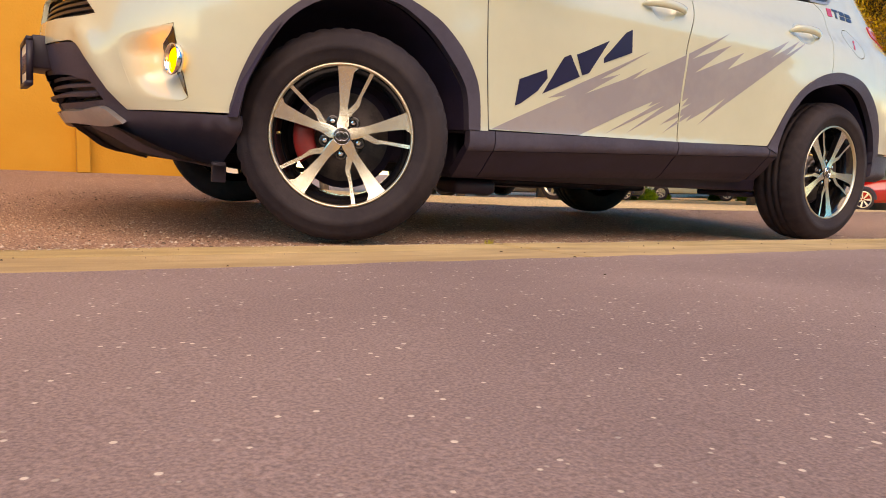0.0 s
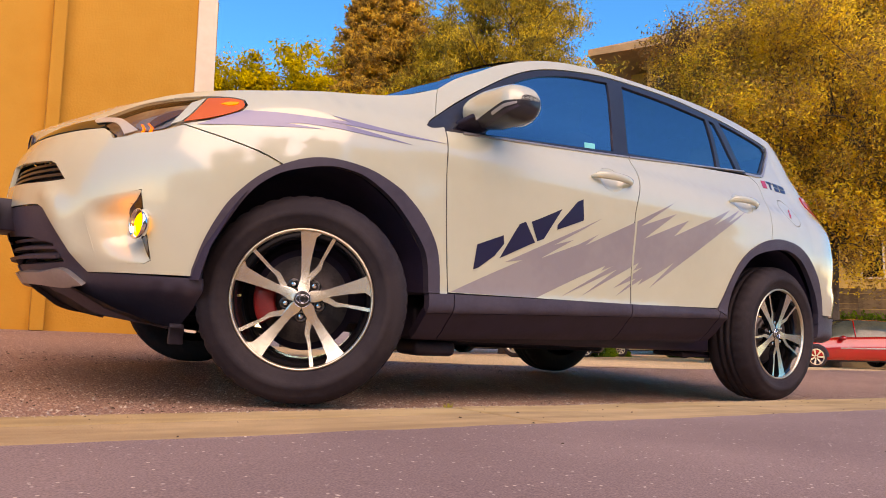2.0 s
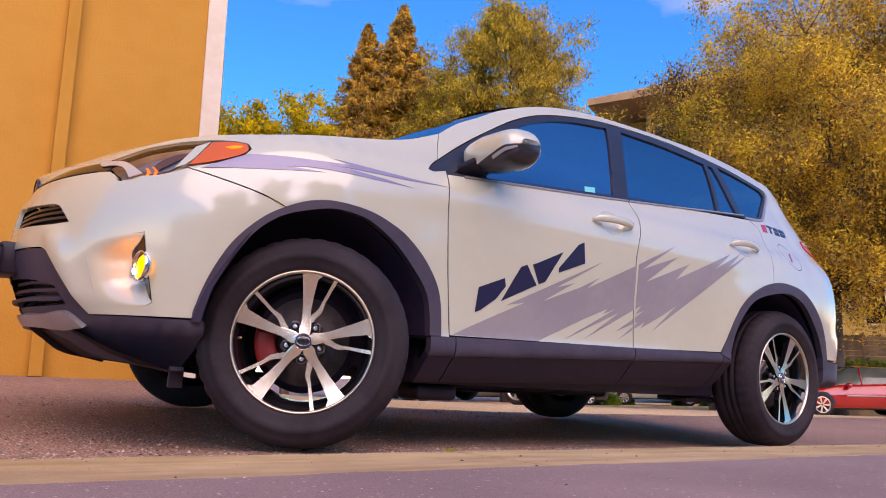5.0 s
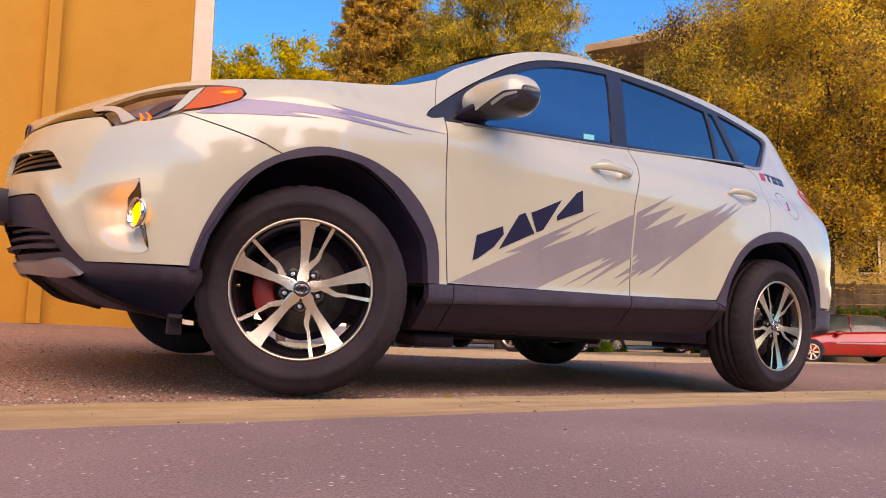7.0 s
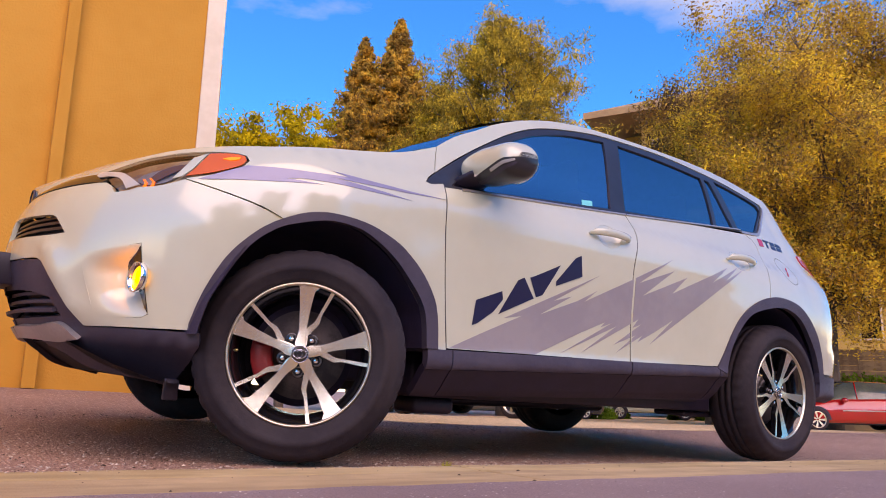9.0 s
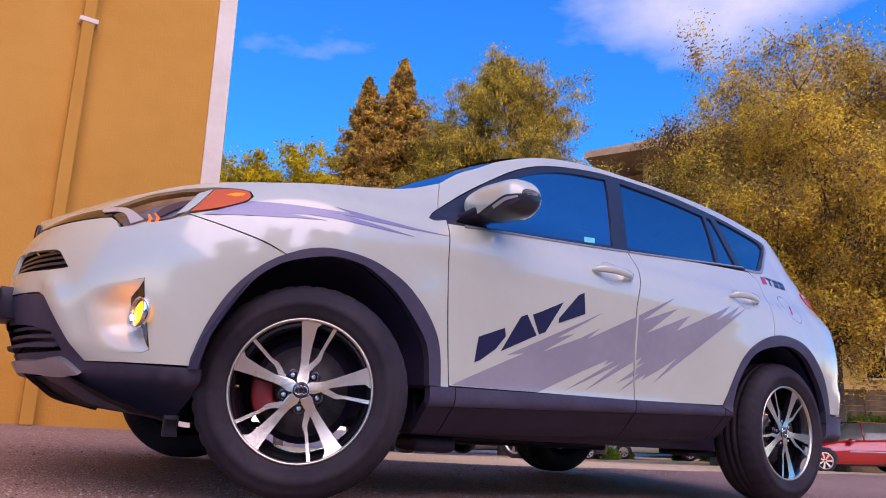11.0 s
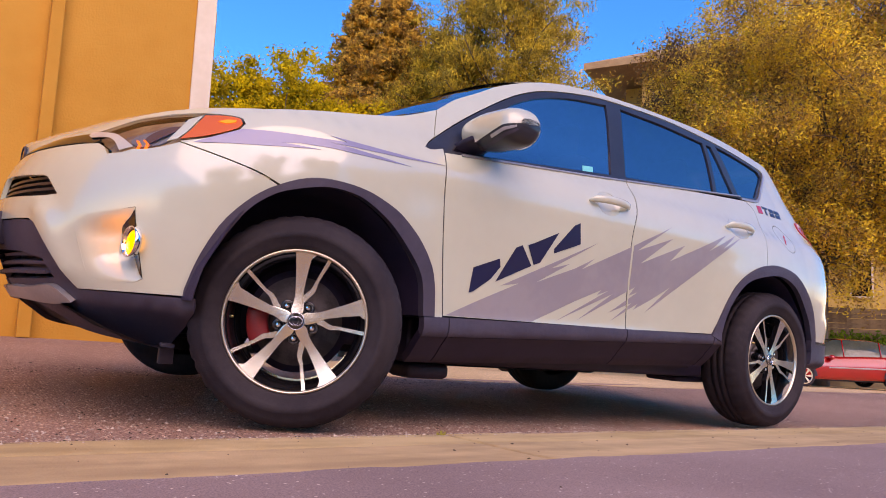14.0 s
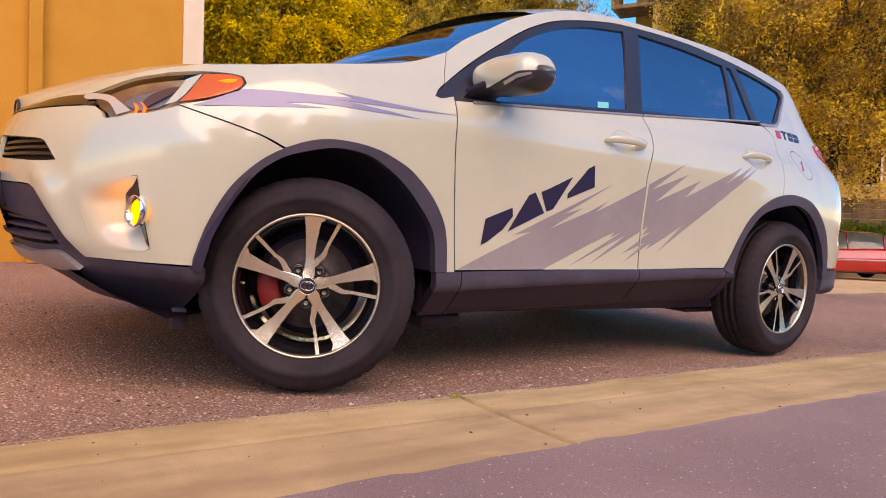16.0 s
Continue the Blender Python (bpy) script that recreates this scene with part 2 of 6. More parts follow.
def smooth_line(points, step=0.02, closed=False):
    """A curve through points; a point given as (x, y, 1) is a sharp corner."""
    pts = [Vector(p[:2]) for p in points]
    hard = [len(p) > 2 for p in points]
    n, out = len(pts), []
    for i in range(n if closed else n - 1):
        p1, p2 = pts[i], pts[(i + 1) % n]
        p0 = pts[i - 1] if (i > 0 or closed) and not hard[i] else p1 - (p2 - p1)
        p3 = pts[(i + 2) % n] if (i + 2 < n or closed) and not hard[(i + 1) % n] else p2 + (p2 - p1)
        d = (p2 - p1).length
        k = max(1, int(d / step))
        t1, t2 = (p2 - p0) / max((p2 - p0).length, 1e-9) * d, (p3 - p1) / max((p3 - p1).length, 1e-9) * d
        for j in range(k):
            t = j / k
            out.append(p1 * (2 * t**3 - 3 * t * t + 1) + t1 * (t**3 - 2 * t * t + t) + p2 * (3 * t * t - 2 * t**3) + t2 * (t**3 - t * t))
    if not closed:
        out.append(pts[-1])
    return out


def inside(p, poly):
    hit, n = False, len(poly)
    for i in range(n):
        a, b = poly[i], poly[i - 1]
        if (a.y > p.y) != (b.y > p.y) and p.x < (b.x - a.x) * (p.y - a.y) / (b.y - a.y) + a.x:
            hit = not hit
    return hit


def mesh_outline(outline, holes=(), step=0.03):
    """Fills an outline, with holes, by an even net of triangles."""
    from mathutils.geometry import delaunay_2d_cdt
    loops = [outline, *holes]
    pts, edges, rim = [], [], []
    for loop in loops:
        k = len(pts)
        pts += loop
        edges += [(k + i, k + (i + 1) % len(loop)) for i in range(len(loop))]
    rim = np.array([(p.x, p.y) for p in pts])
    lo, hi = rim.min(0), rim.max(0)
    for i, x in enumerate(np.arange(lo[0] + step / 2, hi[0], step)):
        for z in np.arange(lo[1] + step / 2 * (1 + i % 2), hi[1], step):
            p = Vector((x, z))
            if np.hypot(*(rim - (x, z)).T).min() > step * 0.45 and inside(p, outline) and not any(inside(p, h) for h in holes):
                pts.append(p)
    v, e, f, *_ = delaunay_2d_cdt(pts, edges, [], 1, 1e-5)
    keep = []
    for t in f:
        c = sum((v[i] for i in t), Vector((0, 0))) / len(t)
        if inside(c, outline) and not any(inside(c, h) for h in holes):
            keep.append(t)
    return v, keep


def skin_panel(name, outline, mat, parent, offset=0.0, thick=0.012, step=0.035, holes=(), label="", both=True, shape=None, edge=0.02):
    """A panel that lies on the car's skin, with turned-in edges; both: also its twin on the far side."""
    shape = shape or (lambda u, z: 0.0)
    line = smooth_line(outline, edge, True)
    cuts = [smooth_line(h, edge, True) for h in holes]
    v, f = mesh_outline(line, cuts, step)
    place, norm = [], []
    for p in v:
        place.append(skin(p.x, p.y) + normal(p.x, p.y) * (offset + shape(p.x, p.y)))
        if shape(p.x, p.y) or shape(p.x + 0.02, p.y) or shape(p.x - 0.02, p.y) or shape(p.x, p.y + 0.02) or shape(p.x, p.y - 0.02):
            at = lambda a, b: skin(a, b) + normal(a, b) * shape(a, b)
            e = 0.004
            norm.append((at(p.x + e, p.y) - at(p.x - e, p.y)).cross(at(p.x, p.y + e) - at(p.x, p.y - e)).normalized())
        else:
            norm.append(normal(p.x, p.y))
    made = []
    for side in (0, 1) if both else (0,):
        flip = (lambda q: Vector((q.x, 2 * CY - q.y, q.z))) if side else (lambda q: q)
        turn = (lambda q: Vector((q.x, -q.y, q.z))) if side else (lambda q: q)
        bm = bmesh.new()
        vs = [bm.verts.new(flip(q)) for q in place]
        bm.verts.index_update()
        which = {q: i for i, q in enumerate(vs)}
        for t in f:
            a, b, c = t[:3]
            n = (place[b] - place[a]).cross(place[c] - place[a])
            order = list(t) if n.dot(norm[a]) > 0 else list(t)[::-1]
            try:
                bm.faces.new([vs[i] for i in (order[::-1] if side else order)])
            except ValueError:
                pass
        top = len(bm.faces)
        rims = [e for e in bm.edges if len(e.link_faces) == 1]
        low = {}
        for e in rims:
            for q in e.verts:
                if q not in low:
                    low[q] = bm.verts.new(q.co - turn(norm[which[q]]) * thick)
        for e in rims:
            l = e.link_loops[0]
            a, b = l.vert, l.link_loop_next.vert
            bm.faces.new((b, a, low[a], low[b]))
        bm.faces.ensure_lookup_table()
        ob = part(name, bm, mat, parent, label)
        me = ob.data
        loops = []
        for poly in me.polygons:
            for li in poly.loop_indices:
                vi = me.loops[li].vertex_index
                loops.append(turn(norm[vi]) if poly.index < top else poly.normal.copy())
        me.normals_split_custom_set(loops)
        made.append(ob)
    return made


def box(bm, x0, x1, y0, y1, z0, z1, bevel=0.0):
    v = [bm.verts.new((x, y, z)) for x in (x0, x1) for y in (y0, y1) for z in (z0, z1)]
    fs = [bm.faces.new([v[i] for i in q]) for q in ((0, 1, 3, 2), (4, 6, 7, 5), (0, 4, 5, 1), (2, 3, 7, 6), (0, 2, 6, 4), (1, 5, 7, 3))]
    if bevel:
        bmesh.ops.bevel(bm, geom=list({e for f in fs for e in f.edges}), offset=bevel, segments=2, affect="EDGES", profile=0.5)
    return v


def lathe(bm, profile, segs=48, axis=None, closed=False):
    """Turns a profile of (radius, y) round the y axis."""
    rings = []
    for r, y in profile:
        rings.append([bm.verts.new((r * math.cos(2 * math.pi * i / segs), y, r * math.sin(2 * math.pi * i / segs))) for i in range(segs)])
    n = len(rings)
    for k in range(n if closed else n - 1):
        a, b = rings[k], rings[(k + 1) % n]
        for i in range(segs):
            j = (i + 1) % segs
            bm.faces.new((a[i], a[j], b[j], b[i]))
    return rings


def loft(bm, rows, close=False):
    vs = [[bm.verts.new(p) for p in row] for row in rows]
    for a, b in zip(vs, vs[1:]):
        m = len(a)
        for i in range(m if close else m - 1):
            j = (i + 1) % m
            bm.faces.new((a[i], a[j], b[j], b[i]))
    return vs


def tube(bm, path, radius, segs=8):
    rows = []
    for i, p in enumerate(path):
        p = Vector(p)
        d = (Vector(path[min(i + 1, len(path) - 1)]) - Vector(path[max(i - 1, 0)])).normalized()
        a = d.orthogonal().normalized()
        b = d.cross(a)
        r = radius[i] if isinstance(radius, (list, tuple)) else radius
        rows.append([p + (a * math.cos(t) + b * math.sin(t)) * r for t in (2 * math.pi * k / segs for k in range(segs))])
    vs = loft(bm, rows, True)
    bm.faces.new(vs[0][::-1]), bm.faces.new(vs[-1])
# ---- ground ----
def lie(y):
    """Height of the ground across the street and the lot, in the car's own axes."""
    return lerp([(-60, 1.2), (-6, 0.24), (-2.0, 0.135), (-0.89, 0.10), (-0.29, 0.055), (0.0, 0.0), (2.0, 0.0), (3.8, 0.076), (12, 0.10), (60, 0.10)], y)


def ground_at(x, y):
    """A point of the ground in the level world; the lot drops away behind the car."""
    s, q = min(1.0, max(0.0, (2.1 - x) / 1.5)), min(1.0, max(0.0, (y + 0.29) / 0.42))
    p = SLOPE @ Vector((x, y, lie(y) + 0.021 * s * s * (3 - 2 * s) * q * q * (3 - 2 * q)))
    # behind the car the lot falls away towards the far corner
    a, b = min(1.0, max(0.0, (p.y - 1.9) / 2.0)), min(1.0, max(0.0, (p.x - 0.2) / 2.8))
    p.z -= a * a * (3 - 2 * a) * (0.045 + 0.175 * b * b * (3 - 2 * b))
    d = math.hypot(p.x - 1.3, p.y - 0.8)
    w = min(1.0, max(0.0, (p.y + 2.5) / 2.5, (p.x - 2.5) / 1.5))
    w = w * w * (3 - 2 * w)
    k = w * min(1.0, max(0.0, (d - 3.6) / 5.0)) + (1 - w) * min(1.0, max(0.0, (d - 2.5) / 19.5))
    k = k * k * (3 - 2 * k)
    return Vector((p.x, p.y, p.z * (1 - k) + lerp([(2.5, -0.02), (8.6, -0.17), (21, -0.62), (36, -0.92), (400, -0.95)], d) * k))


def rest(x, y):
    """Height of the ground at a place of the level world."""
    return ground_at(x, y).z


def aggregate(name, dark, tar, stone, scale, share, bump, patch=0.6, grit=1.0):
    """Asphalt: tar with embedded stone chips, dusty patches and fine relief."""
    m = bpy.data.materials.new(name)
    m.use_nodes = True
    n, l = m.node_tree.nodes, m.node_tree.links
    b = n["Principled BSDF"]
    b.inputs["Roughness"].default_value = 0.82
    b.inputs["Specular IOR Level"].default_value = 0.35
    co = n.new("ShaderNodeTexCoord")
    big, vor, fine = n.new("ShaderNodeTexNoise"), n.new("ShaderNodeTexVoronoi"), n.new("ShaderNodeTexNoise")
    big.inputs["Scale"].default_value, big.inputs["Detail"].default_value = patch, 6
    vor.inputs["Scale"].default_value = scale
    fine.inputs["Scale"].default_value, fine.inputs["Detail"].default_value = scale * 2.2, 3
    for t in (big, vor, fine):
        l.new(co.outputs["Object"], t.inputs["Vector"])
    base = n.new("ShaderNodeValToRGB")
    base.color_ramp.elements[0].position, base.color_ramp.elements[1].position = 0.35, 0.68
    base.color_ramp.elements[0].color, base.color_ramp.elements[1].color = (*dark, 1), (*tar, 1)
    l.new(big.outputs["Fac"], base.inputs["Fac"])
    sep = n.new("ShaderNodeSeparateColor")
    l.new(vor.outputs["Color"], sep.inputs[0])
    pick, near, both = n.new("ShaderNodeMapRange"), n.new("ShaderNodeMapRange"), n.new("ShaderNodeMath")
    pick.inputs["From Min"].default_value, pick.inputs["From Max"].default_value = 1 - share, 1 - share * 0.55
    l.new(sep.outputs[0], pick.inputs["Value"])
    near.inputs["From Min"].default_value, near.inputs["From Max"].default_value = 0.42, 0.28
    l.new(vor.outputs["Distance"], near.inputs["Value"])
    both.operation = "MULTIPLY"
    l.new(pick.outputs[0], both.inputs[0]), l.new(near.outputs[0], both.inputs[1])
    tone, grain = n.new("ShaderNodeMix"), n.new("ShaderNodeMix")
    grain.data_type, grain.blend_type = "RGBA", "MULTIPLY"
    grain.inputs["Factor"].default_value = 0.9
    shade = n.new("ShaderNodeValToRGB")
    shade.color_ramp.elements[0].position, shade.color_ramp.elements[1].position = 0.3, 0.7
    lo, hi = 1 - 0.70 * grit, 1 + 0.70 * grit
    shade.color_ramp.elements[0].color, shade.color_ramp.elements[1].color = (lo, lo, lo, 1), (hi, hi * 0.98, hi * 0.95, 1)
    l.new(fine.outputs["Fac"], shade.inputs["Fac"])
    l.new(base.outputs["Color"], grain.inputs[6]), l.new(shade.outputs["Color"], grain.inputs[7])
    tone.data_type = "RGBA"
    l.new(both.outputs[0], tone.inputs["Factor"]), l.new(grain.outputs[2], tone.inputs[6])
    tone.inputs[7].default_value = (*stone, 1)
    l.new(tone.outputs[2], b.inputs["Base Color"])
    sumh, bm_ = n.new("ShaderNodeMath"), n.new("ShaderNodeBump")
    sumh.operation = "SUBTRACT"
    l.new(fine.outputs["Fac"], sumh.inputs[0]), l.new(vor.outputs["Distance"], sumh.inputs[1])
    bm_.inputs["Strength"].default_value, bm_.inputs["Distance"].default_value = bump, 0.006
    l.new(sumh.outputs[0], bm_.inputs["Height"]), l.new(bm_.outputs[0], b.inputs["Normal"])
    return m


ASPHALT = aggregate("street_asphalt", (0.262, 0.188, 0.172), (0.350, 0.254, 0.226), (0.72, 0.62, 0.50), 150, 0.045, 0.22, 1.4, 0.5)
COARSE = aggregate("coarse_asphalt", (0.285, 0.164, 0.118), (0.450, 0.270, 0.188), (0.86, 0.64, 0.45), 88, 0.42, 1.0)


def streaked(name, tones, bump):
    """Concrete with long wear streaks, stains and pits."""
    m = material(name, tones[0], 0.85, second=tones[1], scale=1.6, bump=bump, bump_scale=170, per_piece=0.08)
    n, l = m.node_tree.nodes, m.node_tree.links
    co, mp, tex, rr, mx = n["Texture Coordinate"], n.new("ShaderNodeMapping"), n.new("ShaderNodeTexNoise"), n.new("ShaderNodeValToRGB"), n.new("ShaderNodeMix")
    mp.inputs["Scale"].default_value = (1.2, 7.0, 1.0)
    tex.inputs["Scale"].default_value, tex.inputs["Detail"].default_value = 1.4, 7
    rr.color_ramp.elements[0].position, rr.color_ramp.elements[1].position = 0.36, 0.58
    rr.color_ramp.elements[0].color, rr.color_ramp.elements[1].color = (0.66, 0.60, 0.55, 1), (1.06, 1.04, 1.0, 1)
    l.new(co.outputs["Object"], mp.inputs["Vector"]), l.new(mp.outputs[0], tex.inputs["Vector"]), l.new(tex.outputs["Fac"], rr.inputs["Fac"])
    mx.data_type, mx.blend_type = "RGBA", "MULTIPLY"
    mx.inputs["Factor"].default_value = 0.5
    src = n["Principled BSDF"].inputs["Base Color"].links[0].from_socket
    l.new(src, mx.inputs[6]), l.new(rr.outputs["Color"], mx.inputs[7]), l.new(mx.outputs[2], n["Principled BSDF"].inputs["Base Color"])
    return m


CONCRETE = streaked("gutter_concrete", ((0.50, 0.355, 0.155), (0.62, 0.45, 0.215)), 0.3)
STUCCO = material("ochre_stucco", (0.50, 0.222, 0.021), 0.9, second=(0.56, 0.262, 0.032), scale=0.5, bump=0.35, bump_scale=70)
TRIM = material("cream_trim", (0.72, 0.62, 0.46), 0.7, second=(0.66, 0.56, 0.40), scale=2)


def spread(a, b, n, power):
    """Stations from a to b that crowd towards a."""
    return [a + (b - a) * (k / n) ** power for k in range(n + 1)]


def sheet(name, xs, ys, mat, label, wave=0.0, lift=0.0):
    sign = 1 if ys[-1] > ys[0] else -1
    bm = bmesh.new()
    rows = []
    for y in ys:
        row = []
        for x in xs:
            yy = y - sign * (wave * abs(noise.noise((x * 3.1, 0.3, 1.7)) + 0.6 * noise.noise((x * 11, 4.1, 0.2))) if y == ys[0] else 0)
            row.append(ground_at(x, yy) + Vector((0, 0, lift if y == ys[0] else lift * 0.5)))
        rows.append(row)
    loft(bm, rows)
    bmesh.ops.recalc_face_normals(bm, faces=bm.faces)
    if sum(f.normal.z for f in bm.faces) < 0:
        bmesh.ops.reverse_faces(bm, faces=bm.faces)
    return tagged(part(name, bm, mat, None), label, "ground", "", "structure")


XS = [-v for v in spread(4, 400, 26, 3)][::-1] + [-4 + 0.05 * k for k in range(1, 240)] + spread(8, 400, 40, 3)
sheet("ground", XS, spread(-0.29, 400, 90, 3.2), COARSE, "coarse brown asphalt of the parking lot", 0.018, 0.0)
sheet("road", XS, [-0.885 - v for v in spread(0, 300, 50, 3)], ASPHALT, "smooth worn grey asphalt of the street", 0.030, 0.003)
CONCRETE_PALE = streaked("bare_gutter_concrete", ((0.48, 0.338, 0.165), (0.60, 0.43, 0.215)), 0.3)
SLAB_LINE = (SLOPE @ Vector((0, -0.50, 0.06))).y
gutter = tagged(new("gutter"), "yellowish concrete gutter strip beside the street", "gutter", "", "structure")
for k in range(-6, 9):
    bm = bmesh.new()
    x0, x1 = 0.31 + 4.57 * k + 0.006, 0.31 + 4.57 * (k + 1) - 0.006
    rows = []
    cuts = [0, 0.0012, 0.003] + [j / 40 for j in range(1, 40)] + [0.997, 0.9988, 1]
    for v in (0, 0.1, 0.2, 0.3, 0.335, 0.348, 0.361, 0.4, 0.5, 0.6, 0.7, 0.8, 0.9, 1.0):
        y = -0.27 - 0.66 * v
        edge = 0.004 if v == 1.0 else 0.003 if v == 0.348 else 0.0
        rows.append([ground_at(x0 + (x1 - x0) * s - 0.124 * (v - 0.45), y) + Vector((0, 0, 0.001 + 0.0022 * noise.noise((x0 + s * 12, v * 3, 0)) - edge - (0.016 if s in (0, 1) else 0) - 0.010 * math.sin(math.pi * v))) for s in cuts])
    loft(bm, rows)
    bmesh.ops.recalc_face_normals(bm, faces=bm.faces)
    if sum(f.normal.z for f in bm.faces) < 0:
        bmesh.ops.reverse_faces(bm, faces=bm.faces)
    for f in bm.faces:
        f.material_index = 1 if f.calc_center_median().y < SLAB_LINE else 0
    part("slab", bm, CONCRETE, gutter).data.materials.append(CONCRETE_PALE)


bm = bmesh.new()
px = [0.95 + 0.15 * k for k in range(40)] + spread(7, 60, 26, 2)
loft(bm, [[ground_at(x, y + (0.16 * noise.noise((x * 0.9, 0.2, 3.0)) + 0.05 * noise.noise((x * 5, 1.2, 0)) if k == 0 else 0)) + Vector((0, 0, 0.001 if k == 0 else 0.004)) for x in px] for k, y in enumerate(spread(2.5, 27, 44, 2))])
bmesh.ops.recalc_face_normals(bm, faces=bm.faces)
if sum(f.normal.z for f in bm.faces) < 0:
    bmesh.ops.reverse_faces(bm, faces=bm.faces)
tagged(part("pavement", bm, aggregate("sandy_pavement", (0.60, 0.40, 0.19), (0.74, 0.52, 0.27), (0.85, 0.66, 0.42), 70, 0.2, 0.6, 0.35), None), "sandy pale pavement of the lot behind the car", "ground", "", "structure")


# loose grit, chips and bits of leaf
def scatter(name, count, x0, x1, y0, y1, lo, hi, mat, label, flat=0.6, seed=1):
    rnd = np.random.RandomState(seed)
    verts, faces = [], []
    for _ in range(count):
        x, y = rnd.uniform(x0, x1), rnd.uniform(y0, y1)
        s = lo + (hi - lo) * rnd.rand() ** 3
        c = ground_at(x, y)
        k = len(verts)
        for j in range(5):
            q = 2 * math.pi * j / 5 + rnd.rand()
            r = s * rnd.uniform(0.6, 1.1)
            verts.append((c.x + r * math.cos(q), c.y + r * math.sin(q), c.z - 0.001))
        verts.append((c.x + s * rnd.uniform(-.3, .3), c.y + s * rnd.uniform(-.3, .3), c.z + s * flat * rnd.uniform(0.5, 1.1)))
        faces += [(k + j, k + (j + 1) % 5, k + 5) for j in range(5)]
    me = bpy.data.meshes.new(name)
    me.from_pydata(verts, [], faces)
    me.materials.append(mat)
    return tagged(new(name, me), label, "grit", "", "stuff")


CHIP = material("pale_stone_chip", (0.60, 0.50, 0.38), 0.8, second=(0.30, 0.22, 0.17), scale=60)
DIRT = material("dark_leaf_crumb", (0.045, 0.030, 0.018), 0.9, second=(0.09, 0.06, 0.03), scale=40)
scatter("stone_chips", 7500, -2.2, 3.6, -0.27, 1.0, 0.0025, 0.010, CHIP, "loose pale stone chips on the coarse asphalt")
scatter("lot_grit", 9000, -2.5, 4.5, -0.27, 2.2, 0.0025, 0.009, DIRT, "dark grit on the coarse asphalt", 0.5, 2)
scatter("edge_grit", 1500, -2.5, 4.5, -0.322, -0.262, 0.0015, 0.005, CHIP, "crumbled asphalt along the gutter's edge", 0.6, 6)
scatter("edge_dirt", 1500, -2.5, 4.5, -0.935, -0.88, 0.0015, 0.005, DIRT, "dark dirt along the street's edge", 0.5, 7)
scatter("street_chips", 1500, -2.5, 4.0, -2.0, -0.90, 0.0012, 0.0038, CHIP, "tiny pale chips on the street", 0.5, 3)
scatter("leaf_crumbs", 320, -2.5, 5.0, -1.95, -0.30, 0.002, 0.007, DIRT, "dark leaf crumbs on the street and gutter", 0.5, 4)
bm = bmesh.new()
rnd = random.Random(5)
for k in range(26):
    a, r = rnd.uniform(0, 6.28), rnd.uniform(0.004, 0.018)
    c = ground_at(0.345 + r * math.cos(a), -0.288 + 0.6 * r * math.sin(a))
    q, h = rnd.uniform(0, 6.28), rnd.uniform(0.006, 0.016)
    tip = c + Vector((h * 0.7 * math.cos(q), h * 0.7 * math.sin(q), h))
    s = Vector((-math.sin(q), math.cos(q), 0)) * 0.0025
    bm.faces.new([bm.verts.new(p) for p in (c - s, c + s, tip)])
tagged(part("weed", bm, material("yellow_weed", (0.34, 0.30, 0.03), 0.7), None), "tiny yellow weed in the gutter joint", "weed")
# ---- the car ----
car = thing("compact_suv", "white compact SUV with grey spiked side stripes parked on asphalt", "car", SLOPE)
ZTOP = [(-1.60, 0.841), (-1.20, 0.845), (-1.08, 0.853), (-0.952, 0.873), (-0.82, 0.900), (-0.743, 0.922), (-0.618, 0.944), (-0.508, 0.966), (-0.403, 0.981), (-0.307, 0.989), (-0.20, 0.998), (-0.121, 1.008), (0.168, 1.060), (0.34, 1.10),
        (0.50, 1.165), (0.60, 1.235), (0.72, 1.298), (0.86, 1.372), (1.046, 1.445), (1.245, 1.501), (1.491, 1.538), (1.75, 1.553), (2.01, 1.558),
        (2.476, 1.555), (2.928, 1.507), (3.10, 1.46)]


def top_line(a, b):
    return [(u, z) for u, z in ZTOP if a < u < b]


ARCH_F = [(-0.355, 0.397), (-0.346, 0.442), (-0.326, 0.510), (-0.294, 0.586), (-0.266, 0.635), (-0.224, 0.685), (-0.179, 0.725), (-0.129, 0.755), (-0.056, 0.785), (0.026, 0.797), (0.154, 0.786), (0.256, 0.752), (0.311, 0.722), (0.391, 0.654), (0.448, 0.574), (0.467, 0.512), (0.474, 0.45), (0.476, 0.404)]
ARCH_R = [(2.105, 0.448), (2.144, 0.512), (2.199, 0.608), (2.264, 0.696), (2.351, 0.763), (2.48, 0.817), (2.62, 0.832), (2.787, 0.802), (2.937, 0.697), (3.022, 0.567), (3.056, 0.46)]
WELL_F = [(-0.330, 0.385), (-0.327, 0.405), (-0.308, 0.482), (-0.267, 0.567), (-0.242, 0.615), (-0.200, 0.677), (-0.134, 0.728), (-0.082, 0.748), (-0.021, 0.765), (0.029, 0.773), (0.10, 0.769), (0.157, 0.755), (0.263, 0.695), (0.356, 0.607), (0.403, 0.544), (0.420, 0.484), (0.427, 0.404)]
WELL_R = [(2.16, 0.44), (2.20, 0.551), (2.259, 0.640), (2.349, 0.721), (2.51, 0.769), (2.65, 0.780), (2.791, 0.735), (2.93, 0.606), (3.005, 0.475), (3.01, 0.42)]


def mark(points):
    """All corners sharp."""
    return [(u, z, 1) for u, z in points]


